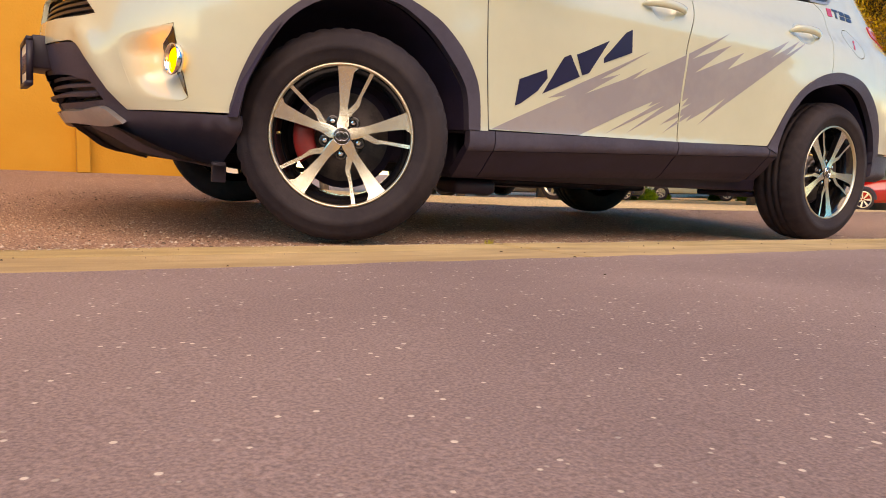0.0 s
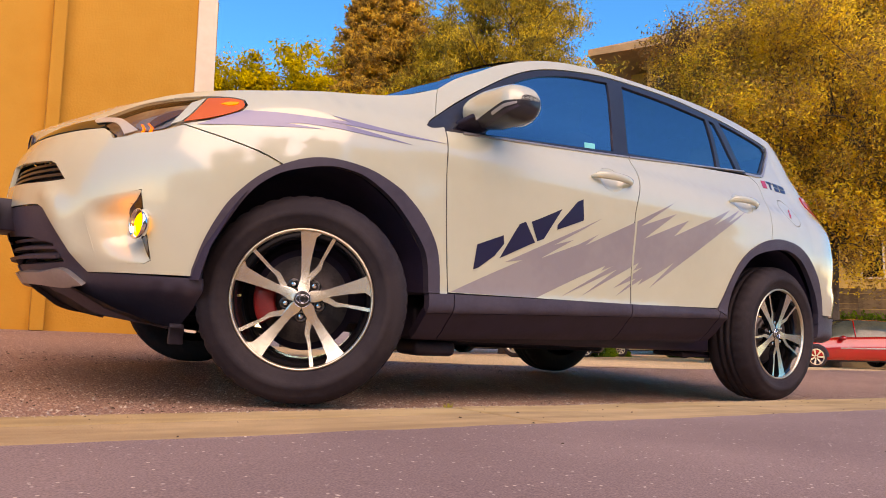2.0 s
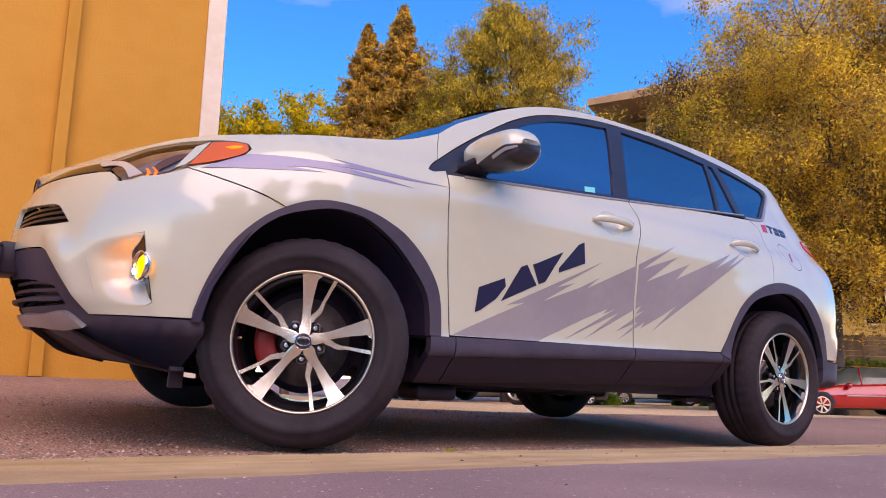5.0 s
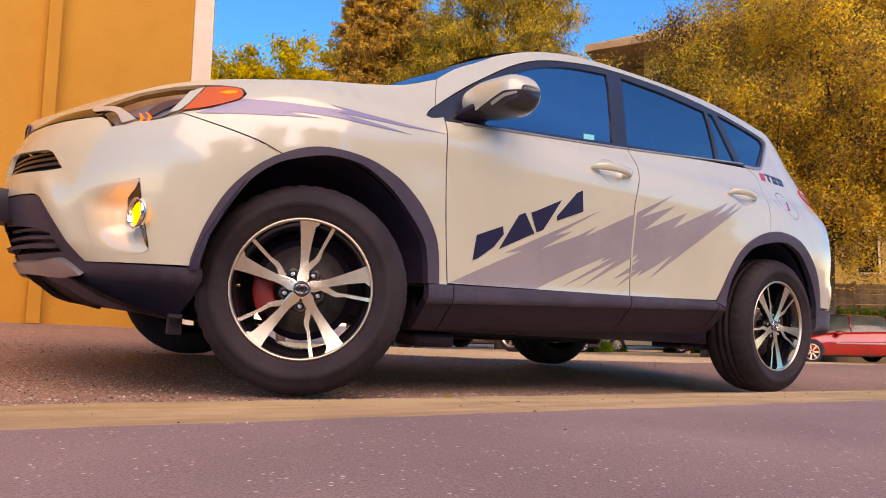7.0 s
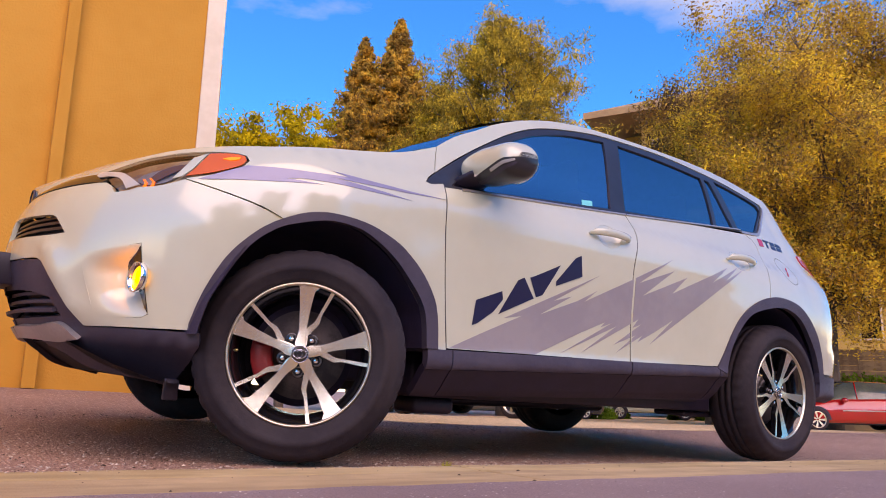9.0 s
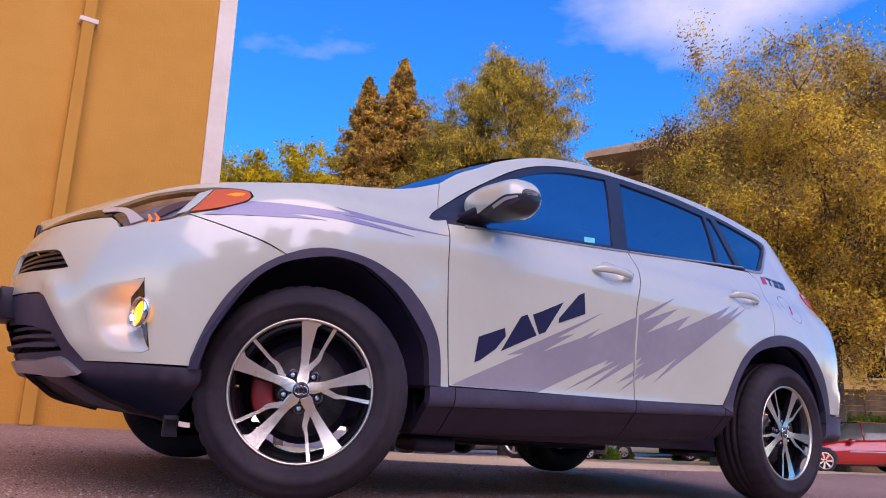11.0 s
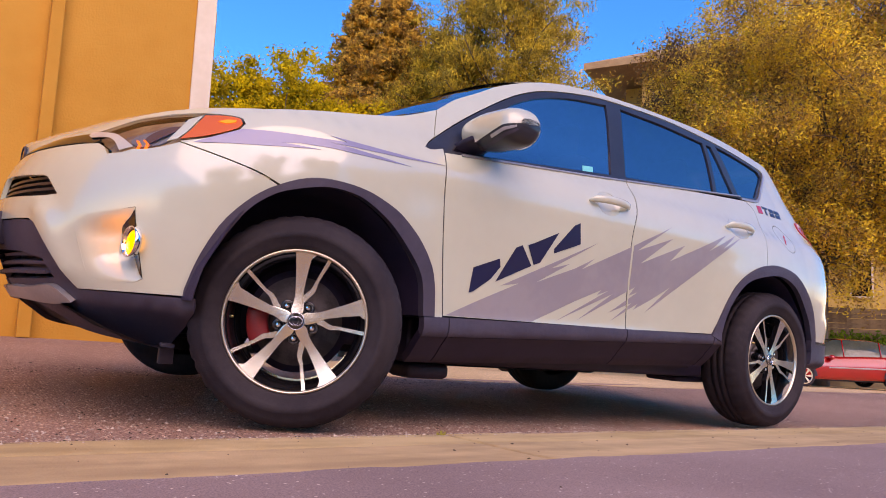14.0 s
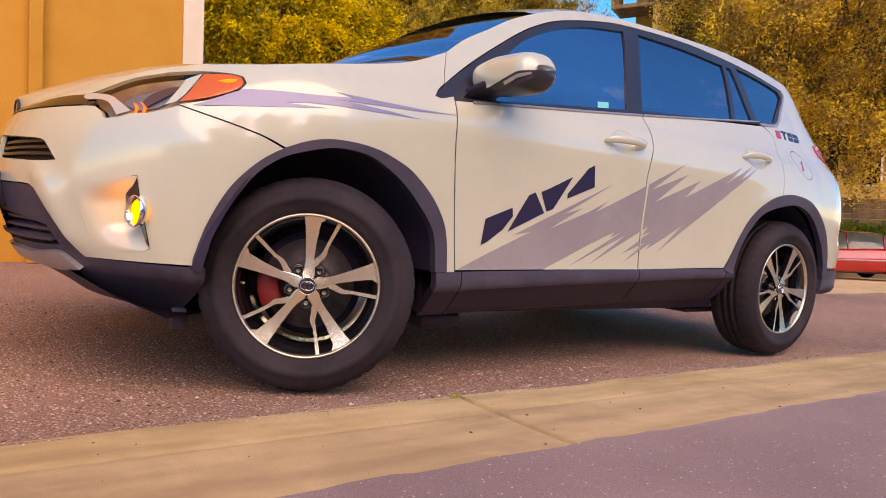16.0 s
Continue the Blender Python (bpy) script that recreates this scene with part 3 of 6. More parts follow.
# the hollow beside each fog lamp: deepest at the black surround, under a sharp upper ledge
BEZEL_IN = [(0.40, -0.480), (0.44, -0.494), (0.479, -0.522), (0.527, -0.560), (0.560, -0.582), (0.585, -0.576), (0.612, -0.546), (0.634, -0.531), (0.65, -0.527)]


def scoop_edge(z):
    return -0.526 + (0.64 - z) * 0.245


def scoop(u, z):
    left, right = -0.735 + (0.61 - z) * 0.36, lerp(BEZEL_IN, z)
    a = min(1.0, max(0.0, (u - left) / (right - left)))
    ledge = 0.643 + 0.18 * (u + 0.529)
    b = min(1.0, max(0.0, (ledge - z) / 0.078)) * min(1.0, max(0.0, (z - 0.424) / 0.075))
    b = 3 * b * b - 2 * b ** 3
    if u > right:
        a = max(0.0, 1 - (u - right) / max(0.004, scoop_edge(z) - right))
    return -0.046 * (3 * a * a - 2 * a ** 3 if u < right else a) * b


def beak(u, z):
    ridge = -0.895 + (0.655 - z) * 0.72
    s = min(1.0, max(0.0, (z - 0.39) / 0.06)) * min(1.0, max(0.0, (0.67 - z) / 0.05))
    return 0.014 * math.exp(-(((u - ridge) / 0.060) ** 2)) * s if 0.39 < z < 0.67 and u < -0.58 else 0.0


def front_relief(u, z):
    return scoop(u, z) + beak(u, z)


fender = [(0.479, 1.0, 1), (0.477, 0.839), (0.519, 0.405, 1), (0.476, 0.404, 1)] + ARCH_F[::-1][1:10] + [(-0.126, 0.757, 1), (-0.199, 0.788), (-0.429, 0.852, 1), (-0.345, 0.872), (-0.258, 0.906), (-0.236, 0.934), (-0.243, 0.953), (-0.29, 0.961), (-0.364, 0.962), (-0.48, 0.953, 1), (-0.436, 0.976, 1)] + top_line(-0.42, 0.45) + [(0.50, 1.165, 1), (0.462, 1.046, 1), (0.42, 1.014), (0.40, 0.99), (0.42, 0.984)]
skin_panel("front_fender", fender, PAINT, car)
cup1 = [(1.333 + 0.075 * math.cos(a), 0.945 + 0.052 * math.sin(a)) for a in (k * math.pi / 5 for k in range(10))]
cup2 = [(2.318 + 0.085 * math.cos(a), 0.985 + 0.050 * math.sin(a)) for a in (k * math.pi / 5 for k in range(10))]
doors = skin_panel("front_door", [(0.484, 0.985, 1), (0.482, 0.839), (0.524, 0.412, 1), (1.498, 0.432, 1), (1.486, 0.82), (1.533, 1.03), (1.525, 1.088, 1), (1.0, 1.034)], PAINT, car, holes=[cup1])
rears = skin_panel("rear_door", [(1.504, 0.432, 1), (1.492, 0.82), (1.539, 1.03), (1.531, 1.09, 1), (2.0, 1.134), (2.555, 1.180, 1), (2.625, 1.13), (2.534, 0.93), (2.511, 0.823, 1), (2.48, 0.817), (2.351, 0.763), (2.264, 0.696), (2.199, 0.608), (2.144, 0.512), (2.105, 0.452, 1)], PAINT, car, holes=[cup2])
for hung, (cu, cz), wu, wz, ring in ((doors, (1.333, 0.945), 0.075, 0.052, cup1), (rears, (2.318, 0.985), 0.085, 0.050, cup2)):
    dish = lambda u, z: -0.015 * max(0, 1 - ((u - cu) / wu) ** 2 - ((z - cz) / wz) ** 2) ** 0.7
    for d, cup in zip(hung, skin_panel("handle_cup", ring, PAINT, car, -0.001, 0.004, 0.012, shape=dish, edge=0.012)):
        cup.parent = d
    for k, d in enumerate(hung):
        bm = bmesh.new()
        rows = []
        for i in range(15):
            t = i / 14
            u = cu - 0.122 + 0.245 * t
            lift = 0.036 * math.sin(math.pi * min(1, max(0, t))) ** 0.45 + 0.002
            h = 0.0165 * (1 - 0.25 * abs(2 * t - 1) ** 3) * (0.35 if i in (0, 14) else 1)
            c, n = skin(u, cz - 0.004), normal(u, cz)
            row = []
            for a in range(12):
                q = 2 * math.pi * a / 12
                p = c + n * (lift + 0.0095 * math.cos(q)) + Vector((0, 0, h * math.sin(q)))
                row.append(Vector((p.x, 2 * CY - p.y, p.z)) if k else p)
            rows.append(row)
        vs = loft(bm, rows, True)
        bm.faces.new(vs[0][::-1]), bm.faces.new(vs[-1])
        bmesh.ops.recalc_face_normals(bm, faces=bm.faces)
        part("door_handle", bm, PAINT, d)
quarter = [(2.559, 1.184, 1), (2.629, 1.13), (2.538, 0.93), (2.515, 0.824, 1), (2.62, 0.832), (2.787, 0.802), (2.937, 0.697), (3.022, 0.567), (3.056, 0.47, 1), (4.3, 0.46, 1), (4.3, 1.16, 1), (3.32, 1.33), (3.13, 1.45, 1), (2.95, 1.438), (2.945, 1.40), (2.75, 1.228), (2.70, 1.20)]
lamp_cut = [(3.085, 1.140, 1), (3.16, 1.150), (3.34, 1.105), (3.37, 1.02), (3.345, 0.985, 1), (3.27, 1.03), (3.09, 1.085)]
fuel = [(2.794 + 0.072 * math.cos(a), 1.003 + 0.078 * math.sin(a)) for a in (k * math.pi / 8 for k in range(16))]
skin_panel("rear_quarter", quarter, PAINT, car, holes=[lamp_cut, fuel])
skin_panel("fuel_flap", [(2.794 + 0.0685 * math.cos(a), 1.003 + 0.0745 * math.sin(a)) for a in (k * math.pi / 8 for k in range(16))], PAINT, car, 0.0, both=False)
skin_panel("fuel_flap_label", mark([(2.765, 0.968), (2.80, 1.008), (2.812, 1.014), (2.822, 1.030), (2.812, 1.026), (2.80, 1.020), (2.755, 0.972)]), RED, car, 0.0015, 0.001, both=False, label="small red slanted label")
for lamp in skin_panel("tail_lamp", lamp_cut, RED, car, 0.006, 0.02, 0.02, label="red tail lamp with a clear upper band"):
    pass
skin_panel("tail_lamp_band", [(3.10, 1.135, 1), (3.17, 1.143), (3.32, 1.10, 1), (3.30, 1.085, 1), (3.16, 1.122), (3.10, 1.118, 1)], material("pale_lens", (0.75, 0.55, 0.55), 0.12, coat=0.8), car, 0.009, 0.003, 0.02)
bumper = [(-0.702, 0.393, 1), (-0.355, 0.397, 1)] + ARCH_F[1:7] + [(-0.132, 0.7525, 1), (-0.203, 0.784), (-0.429, 0.848, 1), (-0.478, 0.831), (-0.53, 0.819), (-0.577, 0.816), (-0.608, 0.805), (-0.656, 0.799, 1), (-0.675, 0.822), (-0.70, 0.834), (-0.773, 0.834), (-0.892, 0.831), (-1.0, 0.829), (-1.6, 0.822, 1), (-1.6, 0.604, 1), (-1.03, 0.599), (-0.932, 0.596), (-0.895, 0.585), (-0.813, 0.511)]
upper_grille = [(-1.30, 0.752, 1), (-1.04, 0.740), (-0.91, 0.734), (-0.885, 0.727), (-0.815, 0.672, 1), (-0.90, 0.667), (-1.03, 0.669), (-1.30, 0.676, 1)]
inner = [(lerp(BEZEL_IN, z) + 0.004, z) for z in (0.634, 0.624, 0.612, 0.600, 0.585, 0.560, 0.527, 0.479)]
outer = [(scoop_edge(0.440) - 0.002, 0.440, 1), (scoop_edge(0.54) - 0.002, 0.54), (scoop_edge(0.632) - 0.002, 0.632, 1)]
hollow = [(-0.730, 0.606, 1), (-0.651, 0.620), (-0.569, 0.635), (scoop_edge(0.642) - 0.002, 0.642, 1), (scoop_edge(0.54) - 0.002, 0.54), (scoop_edge(0.438) - 0.002, 0.437, 1), (-0.497, 0.426), (-0.589, 0.422), (-0.655, 0.424, 1)]
cut = [(-0.730, 0.606, 1), (-0.651, 0.620), (-0.569, 0.635), (scoop_edge(0.644), 0.644, 1), (scoop_edge(0.54), 0.54), (scoop_edge(0.438), 0.436, 1), (-0.497, 0.425), (-0.589, 0.422), (-0.655, 0.424, 1)]
bumpers = skin_panel("front_bumper", bumper, PAINT, car, 0.0, 0.014, 0.022, holes=[upper_grille, cut], shape=beak)
for d, piece in zip(bumpers, skin_panel("fog_scoop", hollow, PAINT, car, 0.0, 0.002, 0.010, shape=front_relief, edge=0.012)):
    piece.parent = d
for d, piece in zip(bumpers, skin_panel("fog_bezel", inner + outer, GLOSS_BLACK, car, 0.004, 0.002, 0.010, shape=scoop, label="black fog lamp surround", edge=0.012)):
    piece.parent = d
skin_panel("grille_backing", [(-1.30, 0.765, 1), (-0.89, 0.745, 1), (-0.80, 0.663, 1), (-1.30, 0.662, 1)], BLACK, car, -0.045, 0.004)
for k in range(3):
    z = 0.684 + 0.020 * k
    skin_panel("grille_slat", mark([(-1.30, z), (-0.840 - 0.020 * k, z + 0.003), (-0.845 - 0.020 * k, z + 0.012), (-1.30, z + 0.009)]), FRAME_BLACK, car, -0.012 - 0.003 * k, 0.02, 0.03)
lower = [(-1.6, 0.600, 1), (-1.03, 0.595), (-0.932, 0.592), (-0.898, 0.581), (-0.817, 0.508), (-0.706, 0.389, 1), (-0.324, 0.390, 1), (-0.315, 0.30, 1), (-0.333, 0.222, 1), (-0.436, 0.238), (-0.558, 0.250), (-0.69, 0.269), (-0.80, 0.302), (-0.857, 0.315), (-0.969, 0.336), (-1.03, 0.349), (-1.6, 0.352, 1)]
mouth = [(-1.30, 0.505, 1), (-1.0, 0.495), (-0.865, 0.475, 1), (-0.81, 0.418, 1), (-0.95, 0.412), (-1.30, 0.41, 1)]
skin_panel("lower_front_cladding", lower, CLAD, car, -0.004, 0.02, holes=[mouth])
skin_panel("lower_grille_backing", [(-1.30, 0.52, 1), (-0.90, 0.50, 1), (-0.79, 0.41, 1), (-1.30, 0.40, 1)], BLACK, car, -0.06, 0.004)
for k in range(3):
    z = 0.430 + 0.024 * k
    skin_panel("lower_grille_slat", mark([(-1.32, z), (-0.83 - 0.02 * k, z + 0.002), (-0.835 - 0.02 * k, z + 0.012), (-1.32, z + 0.010)]), CLAD, car, (0.008, -0.008, -0.016)[k], 0.03, 0.03)
skin_panel("skid_plate", [(-1.5, 0.387, 1), (-1.13, 0.392), (-0.973, 0.390), (-0.839, 0.401), (-0.798, 0.397), (-0.726, 0.356, 1), (-0.821, 0.347), (-1.027, 0.353), (-1.5, 0.362, 1)], SILVER, car, 0.012, 0.02, 0.025, label="silver skid plate")
# number plate on the nose
bm = bmesh.new()
box(bm, -0.812, -0.804, CY - 0.155, CY + 0.155, 0.470, 0.610, 0.003)
plate = part("number_plate", bm, TRIM, car, "pale blank number plate")
bm = bmesh.new()
for y0, y1, z0, z1 in ((-0.163, 0.163, 0.462, 0.476), (-0.163, 0.163, 0.604, 0.618), (-0.163, -0.149, 0.476, 0.604), (0.149, 0.163, 0.476, 0.604)):
    box(bm, -0.818, -0.798, CY + y0, CY + y1, z0, z1)
part("plate_frame", bm, BLACK, plate)
bm = bmesh.new()
for k in range(6):
    box(bm, -0.8145, -0.811, CY - 0.11 + 0.038 * k, CY - 0.085 + 0.038 * k, 0.510, 0.570)
part("plate_bar", bm, DECAL_BLUE, plate)
bm = bmesh.new()
box(bm, -0.800, -0.73, CY - 0.13, CY + 0.13, 0.52, 0.628, 0.006)
part("plate_bracket", bm, BLACK, plate)
# emblem strip over the grille
skin_panel("grille_bar", [(-0.745, 0.870, 1), (-0.70, 0.844), (-0.773, 0.838), (-0.892, 0.835), (-1.0, 0.833), (-1.6, 0.826, 1), (-1.6, 0.837, 1), (-1.2, 0.839), (-1.0, 0.849), (-0.934, 0.859), (-0.82, 0.868)], GLOSS_BLACK, car, 0.002, 0.02, 0.03)
skin_panel("bonnet_edge", [(-1.6, 0.838, 1), (-1.2, 0.841), (-1.0, 0.852), (-0.934, 0.862), (-0.82, 0.871), (-0.745, 0.875), (-0.608, 0.928), (-0.502, 0.948), (-0.484, 0.951, 1), (-0.44, 0.976, 1), (-0.508, 0.967), (-0.618, 0.945), (-0.743, 0.923), (-0.82, 0.901), (-0.952, 0.874), (-1.08, 0.854), (-1.2, 0.846), (-1.6, 0.842, 1)], PAINT, car, 0.0, 0.01, 0.03)
bm = bmesh.new()
lathe(bm, [(0.0, -0.016), (0.05, -0.012), (0.066, 0.0), (0.066, 0.02)], 32)
bmesh.ops.scale(bm, vec=(0.8, 0.35, 0.5), verts=bm.verts)
emblem = part("emblem", bm, GLOSS_BLACK, car, "plain dark oval emblem")
emblem.matrix_local = pose(-lerp(NOSE, 0.845) - 0.002, CY, 0.846, 0, 0, -90)
bm = bmesh.new()
lathe(bm, [(0.052, -0.016), (0.058, -0.020), (0.066, -0.014), (0.064, 0.0)], 32, closed=True)
bmesh.ops.scale(bm, vec=(0.8, 0.35, 0.5), verts=bm.verts)
part("emblem_ring", bm, CLAD, emblem)

# head lamps
lens = [(-0.745, 0.872, 1), (-0.608, 0.925), (-0.502, 0.944), (-0.364, 0.957), (-0.29, 0.957), (-0.247, 0.950), (-0.241, 0.934), (-0.261, 0.909), (-0.345, 0.876), (-0.431, 0.856, 1), (-0.478, 0.836), (-0.53, 0.824), (-0.577, 0.821), (-0.608, 0.810), (-0.652, 0.804, 1), (-0.672, 0.826), (-0.70, 0.843)]
LAMP_DARK = material("lamp_housing", (0.50, 0.36, 0.20), 0.35, 0.1, second=(0.30, 0.17, 0.09), scale=9)

LAMP_SHADE = material("lamp_shade_brown", (0.16, 0.08, 0.045), 0.4)
HOOK = material("pale_satin", (0.62, 0.56, 0.44), 0.32, 0.2, coat=0.3, second=(0.56, 0.50, 0.40), scale=6)


def glow(name, colour, strength):
    m = bpy.data.materials.new(name)
    m.use_nodes = True
    b = m.node_tree.nodes["Principled BSDF"]
    b.inputs["Base Color"].default_value, b.inputs["Roughness"].default_value = (*colour, 1), 0.2
    b.inputs["Emission Color"].default_value, b.inputs["Emission Strength"].default_value = (*colour, 1), strength
    return m


LIT_AMBER = glow("lit_amber", (1.0, 0.20, 0.01), 1.0)
LIT_YELLOW = glow("lit_yellow_lens", (1.0, 0.50, 0.01), 1.3)
heads = skin_panel("head_lamp", lens, LAMP_DARK, car, -0.024, 0.004, 0.025, label="slim head lamp with an amber corner")
ins = (("amber_corner", [(-0.359, 0.950, 1), (-0.29, 0.954), (-0.249, 0.947), (-0.245, 0.932), (-0.263, 0.911), (-0.345, 0.878), (-0.428, 0.858, 1), (-0.400, 0.890, 1)], AMBER, 0.003, "amber side lens"),
       ("amber_bulb", [(-0.318, 0.929, 1), (-0.290, 0.938), (-0.262, 0.939, 1), (-0.268, 0.931), (-0.296, 0.925, 1)], LIT_AMBER, 0.005, "lit amber bulb"),
       ("white_bar", [(-0.412, 0.930, 1), (-0.365, 0.950, 1), (-0.412, 0.882, 1), (-0.438, 0.857, 1), (-0.468, 0.847, 1), (-0.436, 0.892, 1)], PAINT, 0.003, ""),
       ("reflector", [(-0.60, 0.86), (-0.52, 0.900), (-0.45, 0.912, 1), (-0.455, 0.880), (-0.50, 0.845, 1), (-0.56, 0.835)], SILVER, -0.018, ""),
       ("light_pipe", [(-0.580, 0.856, 1), (-0.568, 0.840), (-0.572, 0.824, 1), (-0.562, 0.824, 1), (-0.558, 0.840), (-0.570, 0.856, 1)], LIT_AMBER, -0.014, "lit orange light pipe"),
       ("light_pipe", [(-0.557, 0.860, 1), (-0.542, 0.844), (-0.545, 0.826, 1), (-0.535, 0.826, 1), (-0.532, 0.846), (-0.547, 0.860, 1)], LIT_AMBER, -0.014, "lit orange light pipe"),
       ("lamp_tunnel", [(-0.547, 0.858, 1), (-0.525, 0.883), (-0.473, 0.908), (-0.425, 0.917, 1), (-0.440, 0.902), (-0.501, 0.862), (-0.53, 0.842, 1)], LAMP_SHADE, -0.010, ""),
       ("chrome_hook", [(-0.752, 0.858, 1), (-0.748, 0.869), (-0.687, 0.868), (-0.642, 0.862), (-0.606, 0.845), (-0.568, 0.822, 1), (-0.612, 0.808, 1), (-0.636, 0.836), (-0.660, 0.848), (-0.703, 0.852), (-0.735, 0.850)], HOOK, 0.007, "pale satin hook"),
       ("lens", lens, CLEAR_GLASS, 0.0, "clear lens"))
for name, line, mat, off, lab in ins:
    for h, piece in zip(heads, skin_panel(name, line, mat, car, off, 0.003, 0.02, label=lab, edge=0.012)):
        piece.parent = h
        if name == "lens":
            piece.visible_shadow = False
# fog lamps in the bezels
for k in (0, 1):
    n = Vector((-0.982, -0.19, 0.02)).normalized()
    c = skin(-0.512, 0.539) + normal(-0.512, 0.539) * scoop(-0.519, 0.543) + n * 0.010
    if k:
        c, n = Vector((c.x, 2 * CY - c.y, c.z)), Vector((n.x, -n.y, n.z))
    bm = bmesh.new()
    lathe(bm, [(0.035, 0.004), (0.0425, -0.014), (0.0445, -0.016), (0.0470, -0.013), (0.046, 0.004), (0.036, 0.010)], 32, closed=True)
    fog = part("fog_lamp", bm, CHROME, car, "round fog lamp with a chrome ring and yellow lens")
    fog.matrix_local = Matrix.Translation(c) @ (-n).to_track_quat("Y", "Z").to_matrix().to_4x4()
    bm = bmesh.new()
    lathe(bm, [(0.0005, -0.0095), (0.018, -0.0085), (0.034, -0.005), (0.036, 0.004)], 32)
    part("fog_lens", bm, LIT_YELLOW, fog, "yellow lens")
    shine = new("fog_shine", bpy.data.lights.new("fog_shine", "POINT"))
    shine.data.energy, shine.data.shadow_soft_size, shine.data.color = 0.26, 0.0, (1.0, 0.34, 0.02)
    shine.matrix_world = SLOPE @ Matrix.Translation(c + n * 0.030)

# arches, sills and lower edges in grey plastic
skin_panel("front_arch_flare", ARCH_F[:-1] + [(0.476, 0.404, 1), (0.427, 0.404, 1)] + WELL_F[::-1][1:] + [(-0.34, 0.386, 1)], CLAD, car, 0.010, 0.03, 0.02)
skin_panel("rear_arch_flare", [(2.100, 0.44, 1)] + ARCH_R[1:] + [(3.05, 0.42, 1)] + WELL_R[::-1] + [(2.155, 0.42, 1)], CLAD, car, 0.010, 0.03, 0.02)
for a, b in ((0.434, 0.5445), (0.5495, 1.502), (1.507, 2.112), (2.117, 2.170)):
    f, g, h = (lambda u: 0.405 + 0.0262 * (u - 0.5)), (lambda u: 0.343 + 0.040 * (u - 0.55)), (lambda u: 0.258 + 0.028 * (u - 0.84))
    skin_panel("sill_cladding", mark([(a, f(a)), (b, f(b)), (b, g(b) + 0.001), (a, g(a) + 0.001)]), CLAD, car, 0.006, 0.03, 0.02)
    # black here puts the shade of the down-turned lower face into the colour
    skin_panel("sill_lower_cladding", mark([(a, g(a) - 0.001), (b, g(b) - 0.001), (b, h(b)), (a, h(a))]), BLACK, car, 0.005, 0.03, 0.02)
skin_panel("rear_lower_cladding", [(3.045, 0.455, 1), (4.3, 0.455, 1), (4.3, 0.325, 1), (3.2, 0.325), (3.00, 0.33, 1), (3.02, 0.42)], CLAD, car, 0.006, 0.03)

# dark seals in the shut lines
for line in ([(0.479, 0.84), (0.477, 0.985), (0.487, 0.985), (0.485, 0.84)], [(0.477, 0.84), (0.519, 0.405), (0.527, 0.412), (0.485, 0.84)],
             [(1.499, 0.434), (1.487, 0.82), (1.534, 1.03), (1.538, 1.03), (1.491, 0.82), (1.503, 0.434)], [(2.510, 0.815), (2.533, 0.93), (2.624, 1.13), (2.556, 1.18), (2.561, 1.182), (2.630, 1.13), (2.539, 0.93), (2.516, 0.815)]):
    skin_panel("door_seal", mark(line), BLACK, car, -0.0025, 0.004, 0.04)

# glass house
frame_line = [(0.402, 0.988), (0.420, 1.010), (0.537, 1.095), (0.722, 1.22), (0.933, 1.345), (1.114, 1.421), (1.345, 1.477), (1.578, 1.512), (2.023, 1.527), (2.347, 1.510), (2.60, 1.488), (2.90, 1.446), (2.94, 1.425), (2.92, 1.395), (2.745, 1.24), (2.69, 1.205), (2.53, 1.190), (1.537, 1.098), (0.624, 0.999), (0.479, 0.985), (0.42, 0.980)]
glass_f = [(0.519, 1.003, 1), (0.693, 1.136), (0.82, 1.235), (0.921, 1.306), (1.101, 1.388), (1.315, 1.446), (1.566, 1.483, 1), (1.512, 1.312), (1.444, 1.102, 1), (1.006, 1.056), (0.635, 1.013)]
glass_r = [(1.672, 1.492, 1), (1.997, 1.488), (2.335, 1.469, 1), (2.300, 1.31), (2.258, 1.174, 1), (1.9, 1.143), (1.545, 1.112, 1), (1.608, 1.314)]
glass_q = [(2.368, 1.469, 1), (2.414, 1.466, 1), (2.438, 1.33), (2.457, 1.198, 1), (2.290, 1.178, 1), (2.334, 1.32)]
glass_d = [(2.474, 1.484, 1), (2.70, 1.458), (2.90, 1.424), (2.912, 1.398), (2.735, 1.250), (2.69, 1.222), (2.512, 1.200, 1), (2.500, 1.34)]
skin_panel("window_frame", frame_line, FRAME_BLACK, car, -0.003, 0.02, 0.03, holes=[glass_f, glass_r, glass_q, glass_d])
for n, g in (("front_side_window", glass_f), ("rear_side_window", glass_r), ("rear_vent_window", glass_q), ("cargo_window", glass_d)):
    for w in skin_panel(n, g, SIDE_GLASS if n == "front_side_window" else REAR_GLASS, car, -0.010, 0.003, 0.05, label="dark tinted side window"):
        w.visible_shadow = False
skin_panel("window_sticker", mark([(1.270, 1.114), (1.338, 1.121), (1.327, 1.094), (1.259, 1.087)]), material("teal_sticker", (0.10, 0.62, 0.60), 0.4), car, -0.008, 0.001, both=False, label="small teal sticker")
for a, b in ((0.560, 1.527), (1.535, 2.52)):
    f = lambda u: 0.990 + 0.107 * (u - 0.60) - 0.006 * (u - 1.2) * (2.0 - u)
    skin_panel("belt_moulding", mark([(a + (b - a) * k / 8, f(a + (b - a) * k / 8) + 0.003) for k in range(9)] + [(b - (b - a) * k / 8, f(b - (b - a) * k / 8) - 0.004) for k in range(9)]), SILVER, car, 0.006, 0.012, 0.05, label="bright belt moulding")
